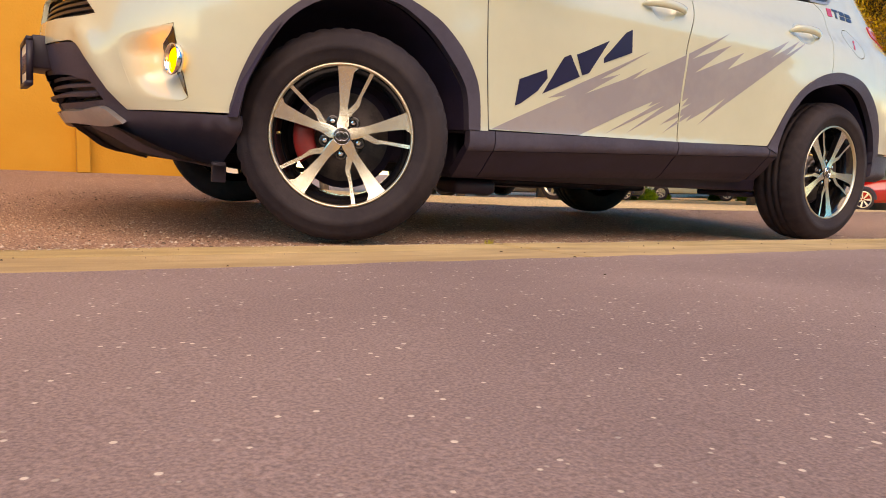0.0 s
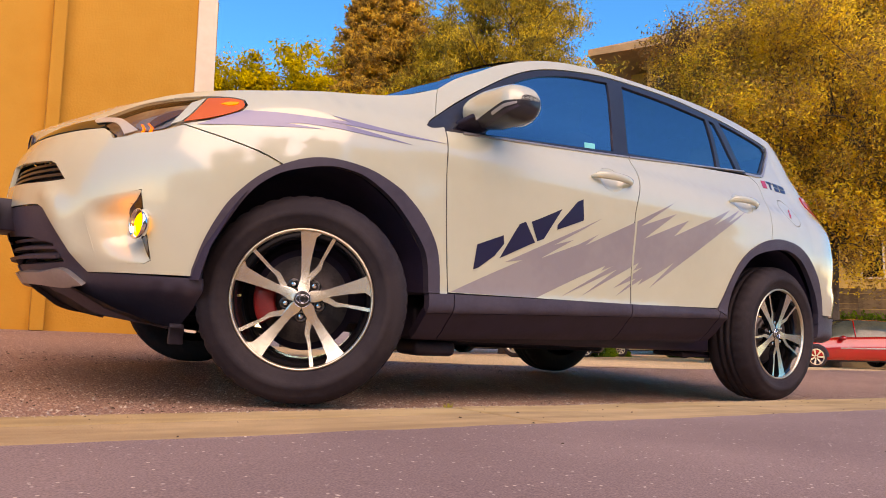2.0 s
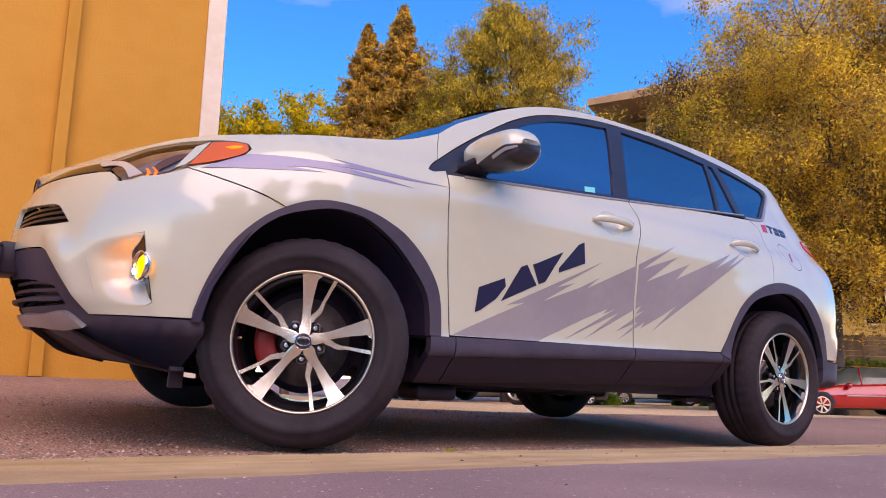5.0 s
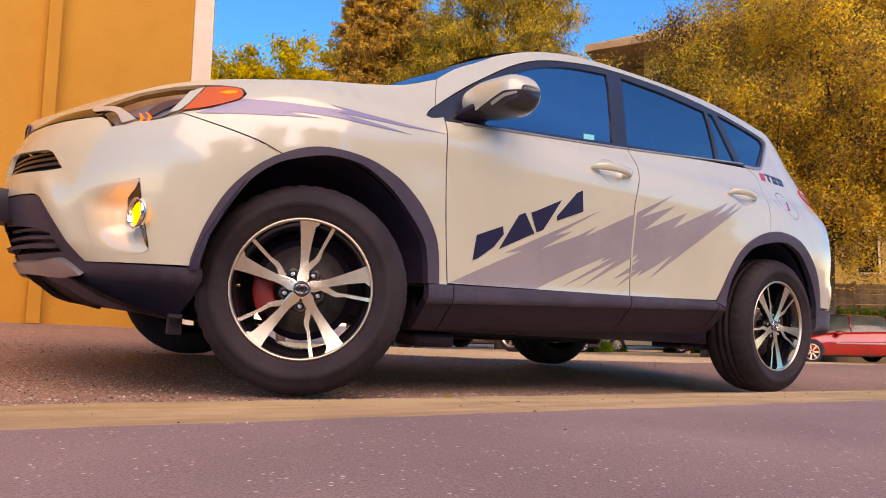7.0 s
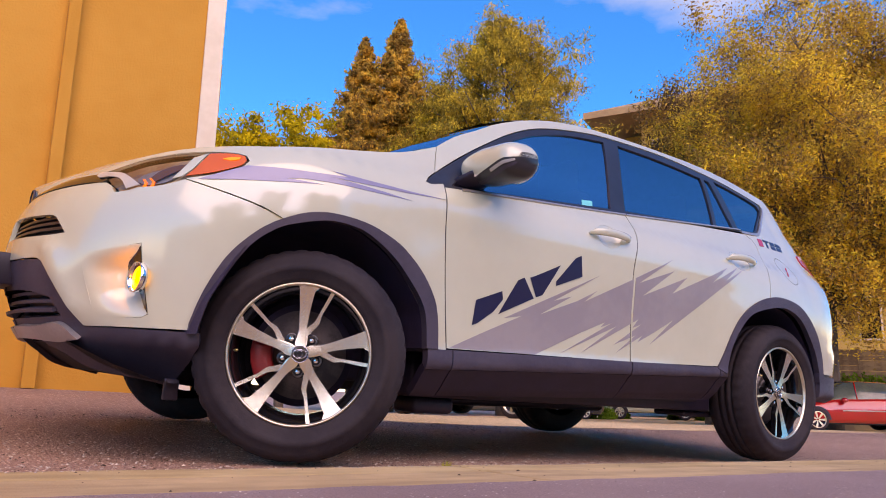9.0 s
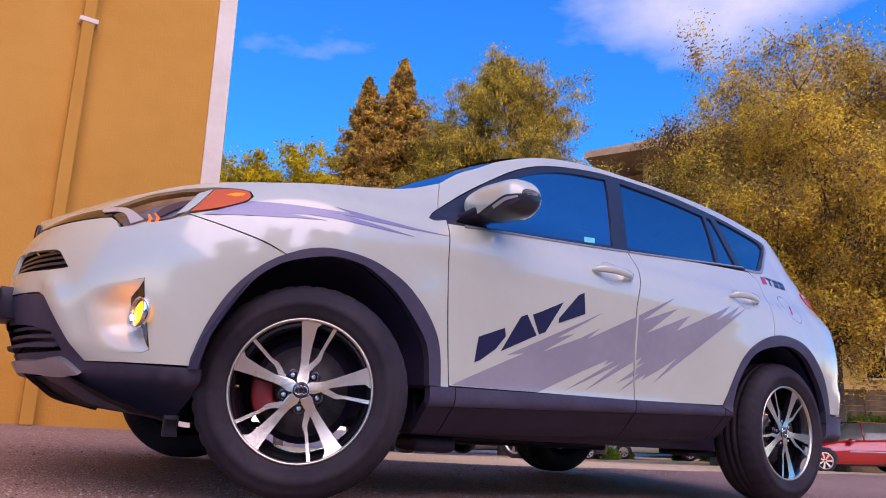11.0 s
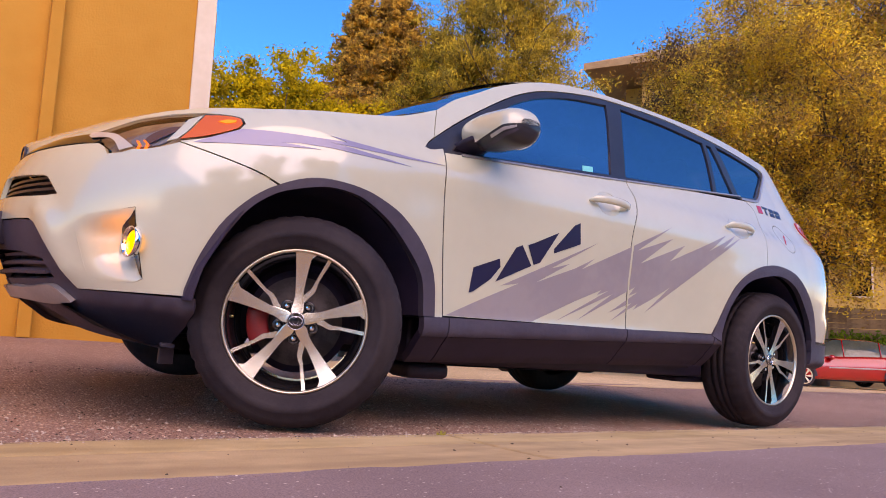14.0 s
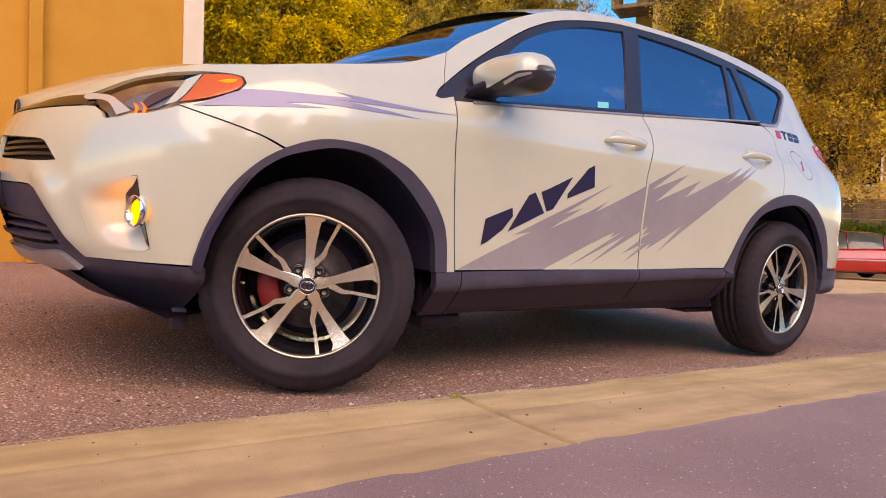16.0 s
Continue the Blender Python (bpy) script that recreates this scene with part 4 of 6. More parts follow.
skin_panel("corner_moulding", [(2.525, 1.193, 1), (2.69, 1.209), (2.742, 1.236), (2.925, 1.392), (2.948, 1.428), (2.958, 1.424), (2.938, 1.386), (2.755, 1.228), (2.70, 1.197), (2.525, 1.181, 1)], SILVER, car, 0.005, 0.01, 0.03, label="bright window corner moulding")
roof_side = [(0.504, 1.168, 1)] + top_line(0.55, 3.05) + [(3.13, 1.455, 1), (2.95, 1.441), (2.90, 1.450), (2.60, 1.492), (2.347, 1.514), (2.023, 1.531), (1.578, 1.516), (1.345, 1.481), (1.114, 1.425), (0.933, 1.349), (0.722, 1.224), (0.60, 1.144), (0.537, 1.099), (0.466, 1.047, 1)]
skin_panel("roof_side", roof_side, PAINT, car)


# top skins from side to side
def cap(name, a, b, mat, crown, lean, steps=28, label="", drop=0.0):
    rows = []
    for i in range(steps + 1):
        u = a + (b - a) * i / steps
        p = skin(u, lerp(ZTOP, u) - 0.001)
        row = []
        for k in range(25):
            s = k / 24
            h = crown * (1 - (2 * s - 1) ** 2) ** 0.8
            row.append(Vector((p.x - h * lean, p.y + (2 * CY - 2 * p.y) * s, p.z + h * (1 - lean) - drop)))
        rows.append(row)
    bm = bmesh.new()
    loft(bm, rows)
    bmesh.ops.recalc_face_normals(bm, faces=bm.faces)
    if sum(f.normal.z for f in bm.faces) < 0:
        bmesh.ops.reverse_faces(bm, faces=bm.faces)
    return part(name, bm, mat, car, label)


cap("bonnet", -1.33, 0.36, PAINT, 0.045, 0.0)
ws = cap("windscreen", 0.36, 1.02, SCREEN_GLASS, 0.08, 0.72, label="raked windscreen")
ws.visible_shadow = False
cap("roof", 1.0, 3.12, PAINT, 0.075, 0.0, 40)
skin_panel("rear_window", mark([(3.33, 1.335), (4.3, 1.165), (4.3, 1.47), (3.14, 1.46)]), GLOSS_BLACK, car, -0.004)
bm = bmesh.new()
loft(bm, [[Vector((3.05 + 0.26 * math.sin(math.pi / 2 * k / 10) - (0.10 if abs(2 * s - 1) > 0.98 else 0), 0.36 + (2 * CY - 0.72) * s, 1.49 + 0.07 * (1 - (2 * s - 1) ** 2) - 0.05 * (k / 10) ** 2 - (0.03 if k == 10 else 0))) for s in (j / 20 for j in range(21))] for k in range(11)])
bmesh.ops.solidify(bm, geom=bm.faces[:], thickness=0.025)
bmesh.ops.recalc_face_normals(bm, faces=bm.faces)
part("roof_spoiler", bm, PAINT, car)
# dark inner shell and floor
shell = [(-0.62, 0.60, 1)] + [(-0.36, 0.60, 1), (-0.30, 0.66), (-0.17, 0.79), (0.0, 0.84), (0.17, 0.83), (0.33, 0.74), (0.45, 0.60), (0.50, 0.40, 1), (0.50, 0.27, 1), (2.12, 0.27, 1), (2.12, 0.46, 1), (2.18, 0.60), (2.31, 0.73), (2.46, 0.81), (2.63, 0.85), (2.80, 0.83), (2.95, 0.72), (3.05, 0.58), (3.08, 0.46, 1), (4.25, 0.40, 1), (4.25, 1.1, 1), (2.7, 1.17, 1), (1.5, 1.06, 1), (0.5, 0.965, 1), (-0.10, 0.93, 1), (-0.22, 0.80, 1), (-0.62, 0.74, 1)]
skin_panel("inner_body", shell, BLACK, car, -0.02, 0.004, 0.06)
for name, x0, x1, y0, y1, z0, z1, r in (("floor_pan", 0.50, 2.30, 0.17, 2 * CY - 0.17, 0.236, 0.40, 0.015), ("engine_undertray", -0.30, 0.49, 0.42, 2 * CY - 0.42, 0.275, 0.42, 0.02), ("rear_floor", 2.31, 3.45, 0.42, 2 * CY - 0.42, 0.275, 0.42, 0.02),
                                        ("control_arm", 0.53, 0.72, 0.19, 0.34, 0.176, 0.235, 0.02), ("trailing_arm", 2.16, 2.40, 0.22, 0.41, 0.205, 0.235, 0.012), ("exhaust_pipe", 0.9, 2.2, 0.78, 0.88, 0.190, 0.235, 0.02), ("muffler", 2.9, 3.35, 1.0, 1.36, 0.235, 0.274, 0.015)):
    bm = bmesh.new()
    box(bm, x0, x1, y0, y1, z0, z1, r)
    part(name, bm, BLACK, car)
bm = bmesh.new()
loft(bm, [[Vector((x, CY + (0.90 - 0.0 * k) * s * w, z)) for s in (-1, -0.6, 0, 0.6, 1)] for k, (x, z, w) in enumerate(((-0.60, 0.345, 0.50), (-0.50, 0.285, 0.72), (-0.40, 0.246, 0.88), (-0.20, 0.225, 0.60), (0.3, 0.225, 0.50)))])
bmesh.ops.solidify(bm, geom=bm.faces[:], thickness=0.01)
tray = part("under_tray", bm, BLACK, car)
bm = bmesh.new()
box(bm, -0.335, -0.29, 0.28, 0.30, 0.185, 0.25, 0.004)
part("air_deflector", bm, CLAD, car)
# wheel wells
for well, x in ((WELL_F, 0.06), (WELL_R, 2.61)):
    for k in (0, 1):
        bm = bmesh.new()
        line = smooth_line(well, 0.05)
        rows = []
        for y in (0.02, 0.15, 0.45):
            rows.append([Vector((x + (p.x - x) * 1.02, (y if k == 0 else 2 * CY - y), 0.36 + (p.y - 0.36) * 1.02)) for p in line])
        vs = loft(bm, rows)
        bm.faces.new(vs[-1])
        part("wheel_liner", bm, LINER, car)

# door mirrors
for k in (0, 1):
    side = (lambda p: Vector((p[0], 2 * CY - p[1], p[2]))) if k else (lambda p: Vector(p))

    def shell_of(a0, a1, grow=1.0, t0=0.0, t1=1.0):
        rows = []
        for i in range(25):
            t = t0 + (t1 - t0) * i / 24
            y = 0.062 - 0.262 * t
            full = max(0.10, 1 - max(0, (t - 0.66) / 0.34) ** 3.2) ** 0.50 * (0.74 + 0.26 * min(1, t / 0.35) ** 0.7) * grow
            xc, zc, hz, hx = 0.668 + 0.028 * t, 1.090 + 0.006 * t, 0.068 * full, 0.098 * (0.35 + 0.65 * full)
            row = []
            for j in range(21):
                q = a0(t) + (a1(t) - a0(t)) * j / 20
                cx, sx = math.cos(q), math.sin(q)
                row.append(side((xc - hx * abs(cx) ** 0.8 * (1 if cx > 0 else -0.66), y, zc + hz * abs(sx) ** 0.80 * (1 if sx > 0 else -1))))
            rows.append(row)
        bm = bmesh.new()
        vs = loft(bm, rows)
        bm.faces.new(vs[-1])
        bmesh.ops.recalc_face_normals(bm, faces=bm.faces)
        return bm

    hem = lambda t: radians(-56 + 52 * min(1.0, t / 0.85))       # the cap's lower edge climbs outwards
    body = part("door_mirror", shell_of(lambda t: -math.pi, lambda t: math.pi), FRAME_BLACK, car, "black door mirror with a white cap")
    part("mirror_cap", shell_of(hem, lambda t: math.pi * 0.93, 1.045), PAINT, body, "white mirror cap")
    part("mirror_signal", shell_of(lambda t: hem(t) - 0.30, lambda t: hem(t) - 0.12, 1.03, 0.60, 0.97), SILVER, body, "slim chrome turn signal strip")
    part("mirror_band", shell_of(lambda t: hem(t) - 0.62, lambda t: hem(t) - 0.42, 1.025, 0.0, 0.97), CLAD, body, "grey band round the mirror")
    bm = bmesh.new()
    rows = [[side((0.60 + 0.07 * math.cos(q) + 0.05 * t, 0.085 - 0.10 * t, 1.018 + 0.045 * t + 0.022 * math.sin(q))) for q in (2 * math.pi * j / 12 for j in range(12))] for t in (0, 0.33, 0.66, 1)]
    loft(bm, rows, True)
    bmesh.ops.recalc_face_normals(bm, faces=bm.faces)
    part("mirror_foot", bm, BLACK, body)
    bm = bmesh.new()
    bm.faces.new([bm.verts.new(side((0.762, -0.075 + 0.095 * math.cos(q), 1.098 + 0.056 * math.sin(q)))) for q in (2 * math.pi * j / 24 for j in range(24))])
    bmesh.ops.solidify(bm, geom=bm.faces[:], thickness=0.004)
    part("mirror_glass", bm, CHROME, body)

# stripes and plain dark marks
STRIPE = [(0.535, 0.415), (0.871, 0.561), (0.783, 0.544), (1.046, 0.663), (1.28, 0.771), (1.191, 0.722), (1.031, 0.637), (1.132, 0.667), (0.962, 0.576), (1.162, 0.652), (1.272, 0.706), (1.201, 0.653),
          (1.477, 0.778), (1.75, 0.907), (1.53, 0.773), (1.764, 0.857), (1.558, 0.721), (1.857, 0.839), (1.758, 0.755), (2.175, 0.931), (2.047, 0.84), (2.263, 0.945), (2.154, 0.864), (2.317, 0.945),
          (1.931, 0.703), (1.726, 0.577), (1.618, 0.511), (1.776, 0.637), (1.657, 0.573), (1.542, 0.518), (1.57, 0.548), (1.403, 0.46), (1.528, 0.546), (1.389, 0.494), (1.561, 0.596), (1.505, 0.576),
          (1.54, 0.616), (1.2, 0.447), (1.405, 0.574), (1.086, 0.437), (1.377, 0.585), (1.306, 0.559), (1.33, 0.582), (1.183, 0.523), (0.949, 0.421)]


def clip(poly, u0, sign):
    out = []
    for i in range(len(poly)):
        a, b = poly[i - 1], poly[i]
        ia, ib = (a[0] - u0) * sign > 0, (b[0] - u0) * sign > 0
        if ia != ib:
            t = (u0 - a[0]) / (b[0] - a[0])
            out.append((u0, a[1] + (b[1] - a[1]) * t))
        if ib:
            out.append(b)
    return out


skin_panel("side_stripe", mark(clip(STRIPE, 1.491, -1)), DECAL_GREY, car, 0.0012, 0.0008, 0.03, label="grey spiked vinyl stripe")
skin_panel("side_stripe", mark(clip(STRIPE, 1.504, 1)), DECAL_GREY, car, 0.0012, 0.0008, 0.03, label="grey spiked vinyl stripe")
LILAC = [(-0.389, 0.852), (-0.244, 0.914), (-0.158, 0.919), (-0.039, 0.922), (0.083, 0.930), (0.026, 0.940), (0.16, 0.936), (0.324, 0.933), (0.476, 0.934), (0.312, 0.924), (0.158, 0.920), (0.015, 0.916), (0.1, 0.914), (0.218, 0.908), (0.327, 0.900), (0.157, 0.898), (0.026, 0.898), (-0.074, 0.894), (-0.129, 0.886), (-0.008, 0.886), (-0.183, 0.868)]
skin_panel("wing_stripe", mark(LILAC), DECAL_LILAC, car, 0.0012, 0.0008, 0.03, label="lilac grey vinyl stripe")
MARKS = ([(0.634, 0.503), (0.645, 0.596), (0.765, 0.643), (0.772, 0.612), (0.730, 0.562), (0.659, 0.513)],
         [(0.755, 0.556), (0.838, 0.694), (0.868, 0.707), (0.925, 0.634), (0.897, 0.622)],
         [(0.897, 0.711), (0.929, 0.724), (1.020, 0.766), (1.052, 0.781), (0.968, 0.652), (0.936, 0.640)],
         [(1.036, 0.697), (1.034, 0.715), (1.133, 0.822), (1.164, 0.836), (1.177, 0.752)])
for m in MARKS:
    skin_panel("side_mark", mark(m), DECAL_BLUE, car, 0.0024, 0.0008, 0.03, label="dark blue slanted vinyl shape")
skin_panel("badge_square", mark([(2.678, 1.177), (2.726, 1.180), (2.720, 1.136), (2.672, 1.133)]), RED, car, 0.002, 0.001, both=True, label="small red square")
for line in ([(2.738, 1.183), (2.800, 1.183), (2.799, 1.172), (2.738, 1.172)], [(2.760, 1.169), (2.778, 1.169), (2.772, 1.136), (2.754, 1.136)],
             [(2.812, 1.183), (2.862, 1.183), (2.866, 1.162), (2.810, 1.162)], [(2.808, 1.157), (2.858, 1.157), (2.856, 1.136), (2.804, 1.136)],
             [(2.876, 1.183), (2.930, 1.180), (2.934, 1.162), (2.874, 1.162)], [(2.872, 1.157), (2.932, 1.157), (2.922, 1.138), (2.868, 1.136)]):
    skin_panel("badge_bar", mark(line), DECAL_BLUE, car, 0.002, 0.001, both=True)

# cabin
SEAT = material("dark_seat_cloth", (0.03, 0.03, 0.035), 0.9, second=(0.045, 0.045, 0.05), scale=20)
for y in (0.48, 1.31):
    for x in (1.35, 2.20):
        bm = bmesh.new()
        box(bm, x - 0.40, x + 0.10, y - 0.24, y + 0.24, 0.55, 0.78, 0.05)
        box(bm, x + 0.02, x + 0.17, y - 0.23, y + 0.23, 0.72, 1.22, 0.05)
        box(bm, x + 0.09, x + 0.18, y - 0.12, y + 0.12, 1.24, 1.40, 0.04)
        part("seat", bm, SEAT, car)
bm = bmesh.new()
box(bm, 0.35, 0.85, 0.14, 2 * CY - 0.14, 0.70, 1.02, 0.06)
part("dashboard", bm, BLACK, car)


# wheels
def spoke_mesh(bm, polar, y_of, depth):
    top = [(r * math.cos(radians(a)), y_of(r), r * math.sin(radians(a))) for r, a in polar]
    n = len(top)
    v = [bm.verts.new(p) for p in top]
    inner = [bm.verts.new((p[0], p[1] + depth, p[2])) for p in top]
    c = bm.verts.new((sum(p[0] for p in top) / n, sum(p[1] for p in top) / n, sum(p[2] for p in top) / n))
    f = bm.faces.new(v)
    f.material_index = 0
    for i in range(n):
        q = bm.faces.new((v[i], inner[i], inner[(i + 1) % n], v[(i + 1) % n]))
        q.material_index = 1
    bm.verts.remove(c)
    return f


def wheel(name, m, turn, caliper, tint, tell):
    hub_y = lambda r: 0.022 - 0.014 * min(1, max(0, (r - 0.05) / 0.17))
    w = new(name)
    w.parent = car
    w.matrix_local = m
    bm = bmesh.new()
    segs = 160
    prof = [(0.2305, 0.012), (0.236, 0.000), (0.250, -0.010), (0.275, -0.0155), (0.2765, -0.0172), (0.300, -0.0170), (0.3015, -0.0150), (0.322, -0.010), (0.340, 0.004), (0.351, 0.020), (0.3575, 0.034), (0.360, 0.052), (0.3605, 0.062),
            (0.353, 0.063), (0.353, 0.071), (0.3615, 0.072), (0.362, 0.096), (0.354, 0.097), (0.354, 0.105), (0.362, 0.106), (0.3615, 0.132), (0.353, 0.133), (0.353, 0.141), (0.3605, 0.142), (0.3575, 0.178), (0.345, 0.205), (0.300, 0.226), (0.236, 0.21)]
    rings = []
    for k, (r, y) in enumerate(prof):
        r = 0.2335 + (r - 0.2335) * 0.90
        ring = []
        for i in range(segs):
            q = 2 * math.pi * i / segs
            rr = r - (0.006 if i % 4 == 0 and k in (9, 10, 11, 12, 23, 24) else 0) - (0.003 if i % 4 == 2 and 15 <= k <= 16 else 0)
            flat = max(0.0, -math.sin(q) - 0.985) * 0.35
            ring.append(bm.verts.new((rr * math.cos(q), y, rr * (1 - flat) * math.sin(q))))
        rings.append(ring)
    for a, b in zip(rings, rings[1:]):
        for i in range(segs):
            j = (i + 1) % segs
            bm.faces.new((a[i], b[i], b[j], a[j]))
    part("tyre", bm, RUBBER, w, "black all-season tyre")
    bm = bmesh.new()
    lathe(bm, [(0.2225, 0.012), (0.2245, 0.001), (0.229, -0.002), (0.2335, 0.002), (0.233, 0.012)], 96)
    bmesh.ops.recalc_face_normals(bm, faces=bm.faces)
    rim = part("rim", bm, MACHINED, w, "two-tone alloy rim")
    bm = bmesh.new()
    lathe(bm, [(0.2335, 0.004), (0.2235, 0.010), (0.214, 0.030), (0.205, 0.055), (0.198, 0.085), (0.198, 0.19), (0.215, 0.205)], 96)
    part("barrel", bm, GLOSS_BLACK, rim)
    for k in range(5):
        base = turn + 72 * k
        bm = bmesh.new()
        wide = [(a, base + d) for a, d in ((0.030, 34), (0.043, 27), (0.060, 14), (0.074, 10), (0.095, 8), (0.15, 6.9), (0.205, 6.8), (0.2265, 7.2), (0.2265, -11), (0.217, -9.5), (0.207, -7), (0.15, -6.6), (0.096, -7.8), (0.086, -9.5), (0.072, -15), (0.058, -19), (0.043, -27), (0.030, -34))]
        thin = [(a, base + d) for a, d in ((0.068, -12), (0.088, -9.8), (0.096, -13), (0.108, -17), (0.120, -18.8), (0.145, -19.3), (0.2265, -20.6), (0.2265, -23.8), (0.142, -23.4), (0.114, -26.5), (0.100, -25.5), (0.082, -22), (0.068, -20))]
        spoke_mesh(bm, wide, hub_y, 0.028)
        spoke_mesh(bm, thin, lambda r: hub_y(r) + 0.0008, 0.026)
        bmesh.ops.recalc_face_normals(bm, faces=bm.faces)
        sp = part("spoke", bm, TURNED, rim, "", False)
        sp.data.materials.append(GLOSS_BLACK)
        bm = bmesh.new()
        q = radians(base + 36)
        lathe(bm, [(0.0005, -0.004), (0.0075, -0.003), (0.009, 0.002), (0.009, 0.03)], 6)
        nut = part("lug_nut", bm, CHROME, rim, "", False)
        nut.matrix_local = pose(0.057 * math.cos(q), 0.028, 0.057 * math.sin(q))
        bm = bmesh.new()
        lathe(bm, [(0.011, 0.012), (0.019, 0.006), (0.021, 0.012), (0.021, 0.05)], 20)
        cupn = part("lug_pocket", bm, GLOSS_BLACK, rim)
        cupn.matrix_local = pose(0.057 * math.cos(q), 0.028, 0.057 * math.sin(q))
    bm = bmesh.new()
    lathe(bm, [(0.0005, 0.016), (0.024, 0.0165), (0.029, 0.018), (0.029, 0.04)], 32)
    cap_ = part("hub_cap", bm, GLOSS_BLACK, rim)
    for sx, sz, r in ((1, 1, 0.0285), (1, 0.68, 0.0225), (0.45, 0.62, 0.0200)):
        bm = bmesh.new()
        lathe(bm, [(r - 0.0022, 0.0160), (r - 0.001, 0.0140), (r, 0.0160)], 32)
        bmesh.ops.scale(bm, vec=(sx, 1, sz), verts=bm.verts)
        part("hub_ring", bm, CHROME, rim)
    bm = bmesh.new()
    lathe(bm, [(0.05, 0.075), (0.062, 0.062), (0.075, 0.085), (0.078, 0.098), (0.148, 0.098), (0.148, 0.118)], 48)
    part("brake_disc", bm, material("brake_steel", (0.20, 0.18, 0.18), 0.42, 0.8, second=(0.13, 0.12, 0.12), scale=20), w)
    bm = bmesh.new()
    rows = [[(r * math.cos(radians(a)), y, r * math.sin(radians(a))) for r, y in ((0.095, 0.075), (0.10, 0.066), (0.160, 0.066), (0.165, 0.075), (0.165, 0.13), (0.095, 0.13))] for a in range(caliper - 24, caliper + 25, 6)]
    vs = loft(bm, rows, True)
    bm.faces.new(vs[0][::-1]), bm.faces.new(vs[-1])
    bmesh.ops.recalc_face_normals(bm, faces=bm.faces)
    part("brake_caliper", bm, tint, w, tell)
    bm = bmesh.new()
    lathe(bm, [(0.0005, 0.12), (0.172, 0.12), (0.172, 0.15), (0.0005, 0.15)], 32)
    part("hub_backing", bm, BLACK, w)
    q = radians(turn + 92)
    bm = bmesh.new()
    tube(bm, [(0.207 * math.cos(q), 0.02, 0.207 * math.sin(q)), (0.196 * math.cos(q), -0.002, 0.196 * math.sin(q))], 0.0045)
    part("valve", bm, material("brass_valve", (0.5, 0.38, 0.15), 0.3, 1.0), rim)


CALIPER = material("dull_red_paint", (0.26, 0.014, 0.012), 0.4, second=(0.20, 0.012, 0.012), scale=20)
IRON = material("dark_cast_iron", (0.05, 0.045, 0.045), 0.6, 0.4, second=(0.09, 0.07, 0.06), scale=25)
wheel("front_wheel", pose(-0.026, 0.0, 0.352, 0, 0, -29) @ Matrix.Scale(0.945, 4), 88.5, 190, CALIPER, "dull red brake caliper")
wheel("rear_wheel", pose(2.66, 0.0, 0.352), 65, 20, IRON, "")
wheel("front_wheel", pose(0.19, 2 * CY, 0.352, 0, 0, 180 - 12) @ Matrix.Scale(0.945, 4), 40, 10, CALIPER, "dull red brake caliper")
wheel("rear_wheel", pose(2.66, 2 * CY, 0.352, 0, 0, 180), 20, 10, IRON, "")
# ---- the near building ----
BX, BY = 0.855, 3.765
bm = bmesh.new()
v = box(bm, -16, BX - 0.004, BY, 16, -2, 9.5)
tagged(part("wall_near", bm, STUCCO, None, "", False), "ochre stucco wall of a tall plain building", "wall", "", "structure")
bm = bmesh.new()
box(bm, BX - 0.143, BX + 0.012, BY - 0.022, BY - 0.002, -1, 9.52, 0.004)
box(bm, BX, BX + 0.014, BY - 0.002, BY + 0.16, -1, 9.52, 0.003)
tagged(part("trim", bm, TRIM, None, "", False), "cream corner boards of the stucco building", "trim", "", "structure")
bm = bmesh.new()
box(bm, BX + 0.012, BX + 0.030, BY + 0.02, BY + 0.10, 2.45, 2.95, 0.003)
tagged(part("meter_cover", bm, STUCCO, None, "", False), "flat ochre cover fixed to the building corner", "cover")
pipe = thing("downspout", "ochre painted square downspout on the stucco wall", "downspout", Matrix.Translation((-0.284, BY, 0.165)))
bm = bmesh.new()
box(bm, -0.044, 0.044, -0.074, -0.004, 0.045, 9.2, 0.008)
part("pipe", bm, STUCCO, pipe, "", False)
bm = bmesh.new()
box(bm, -0.066, 0.066, -0.080, -0.002, 3.08, 3.12, 0.004)
part("strap", bm, TRIM, pipe, "pale metal strap", False)
bm = bmesh.new()
box(bm, -0.040, 0.040, -0.070, -0.010, 0.0, 0.046)
part("outlet", bm, BLACK, pipe, "dark open outlet", False)

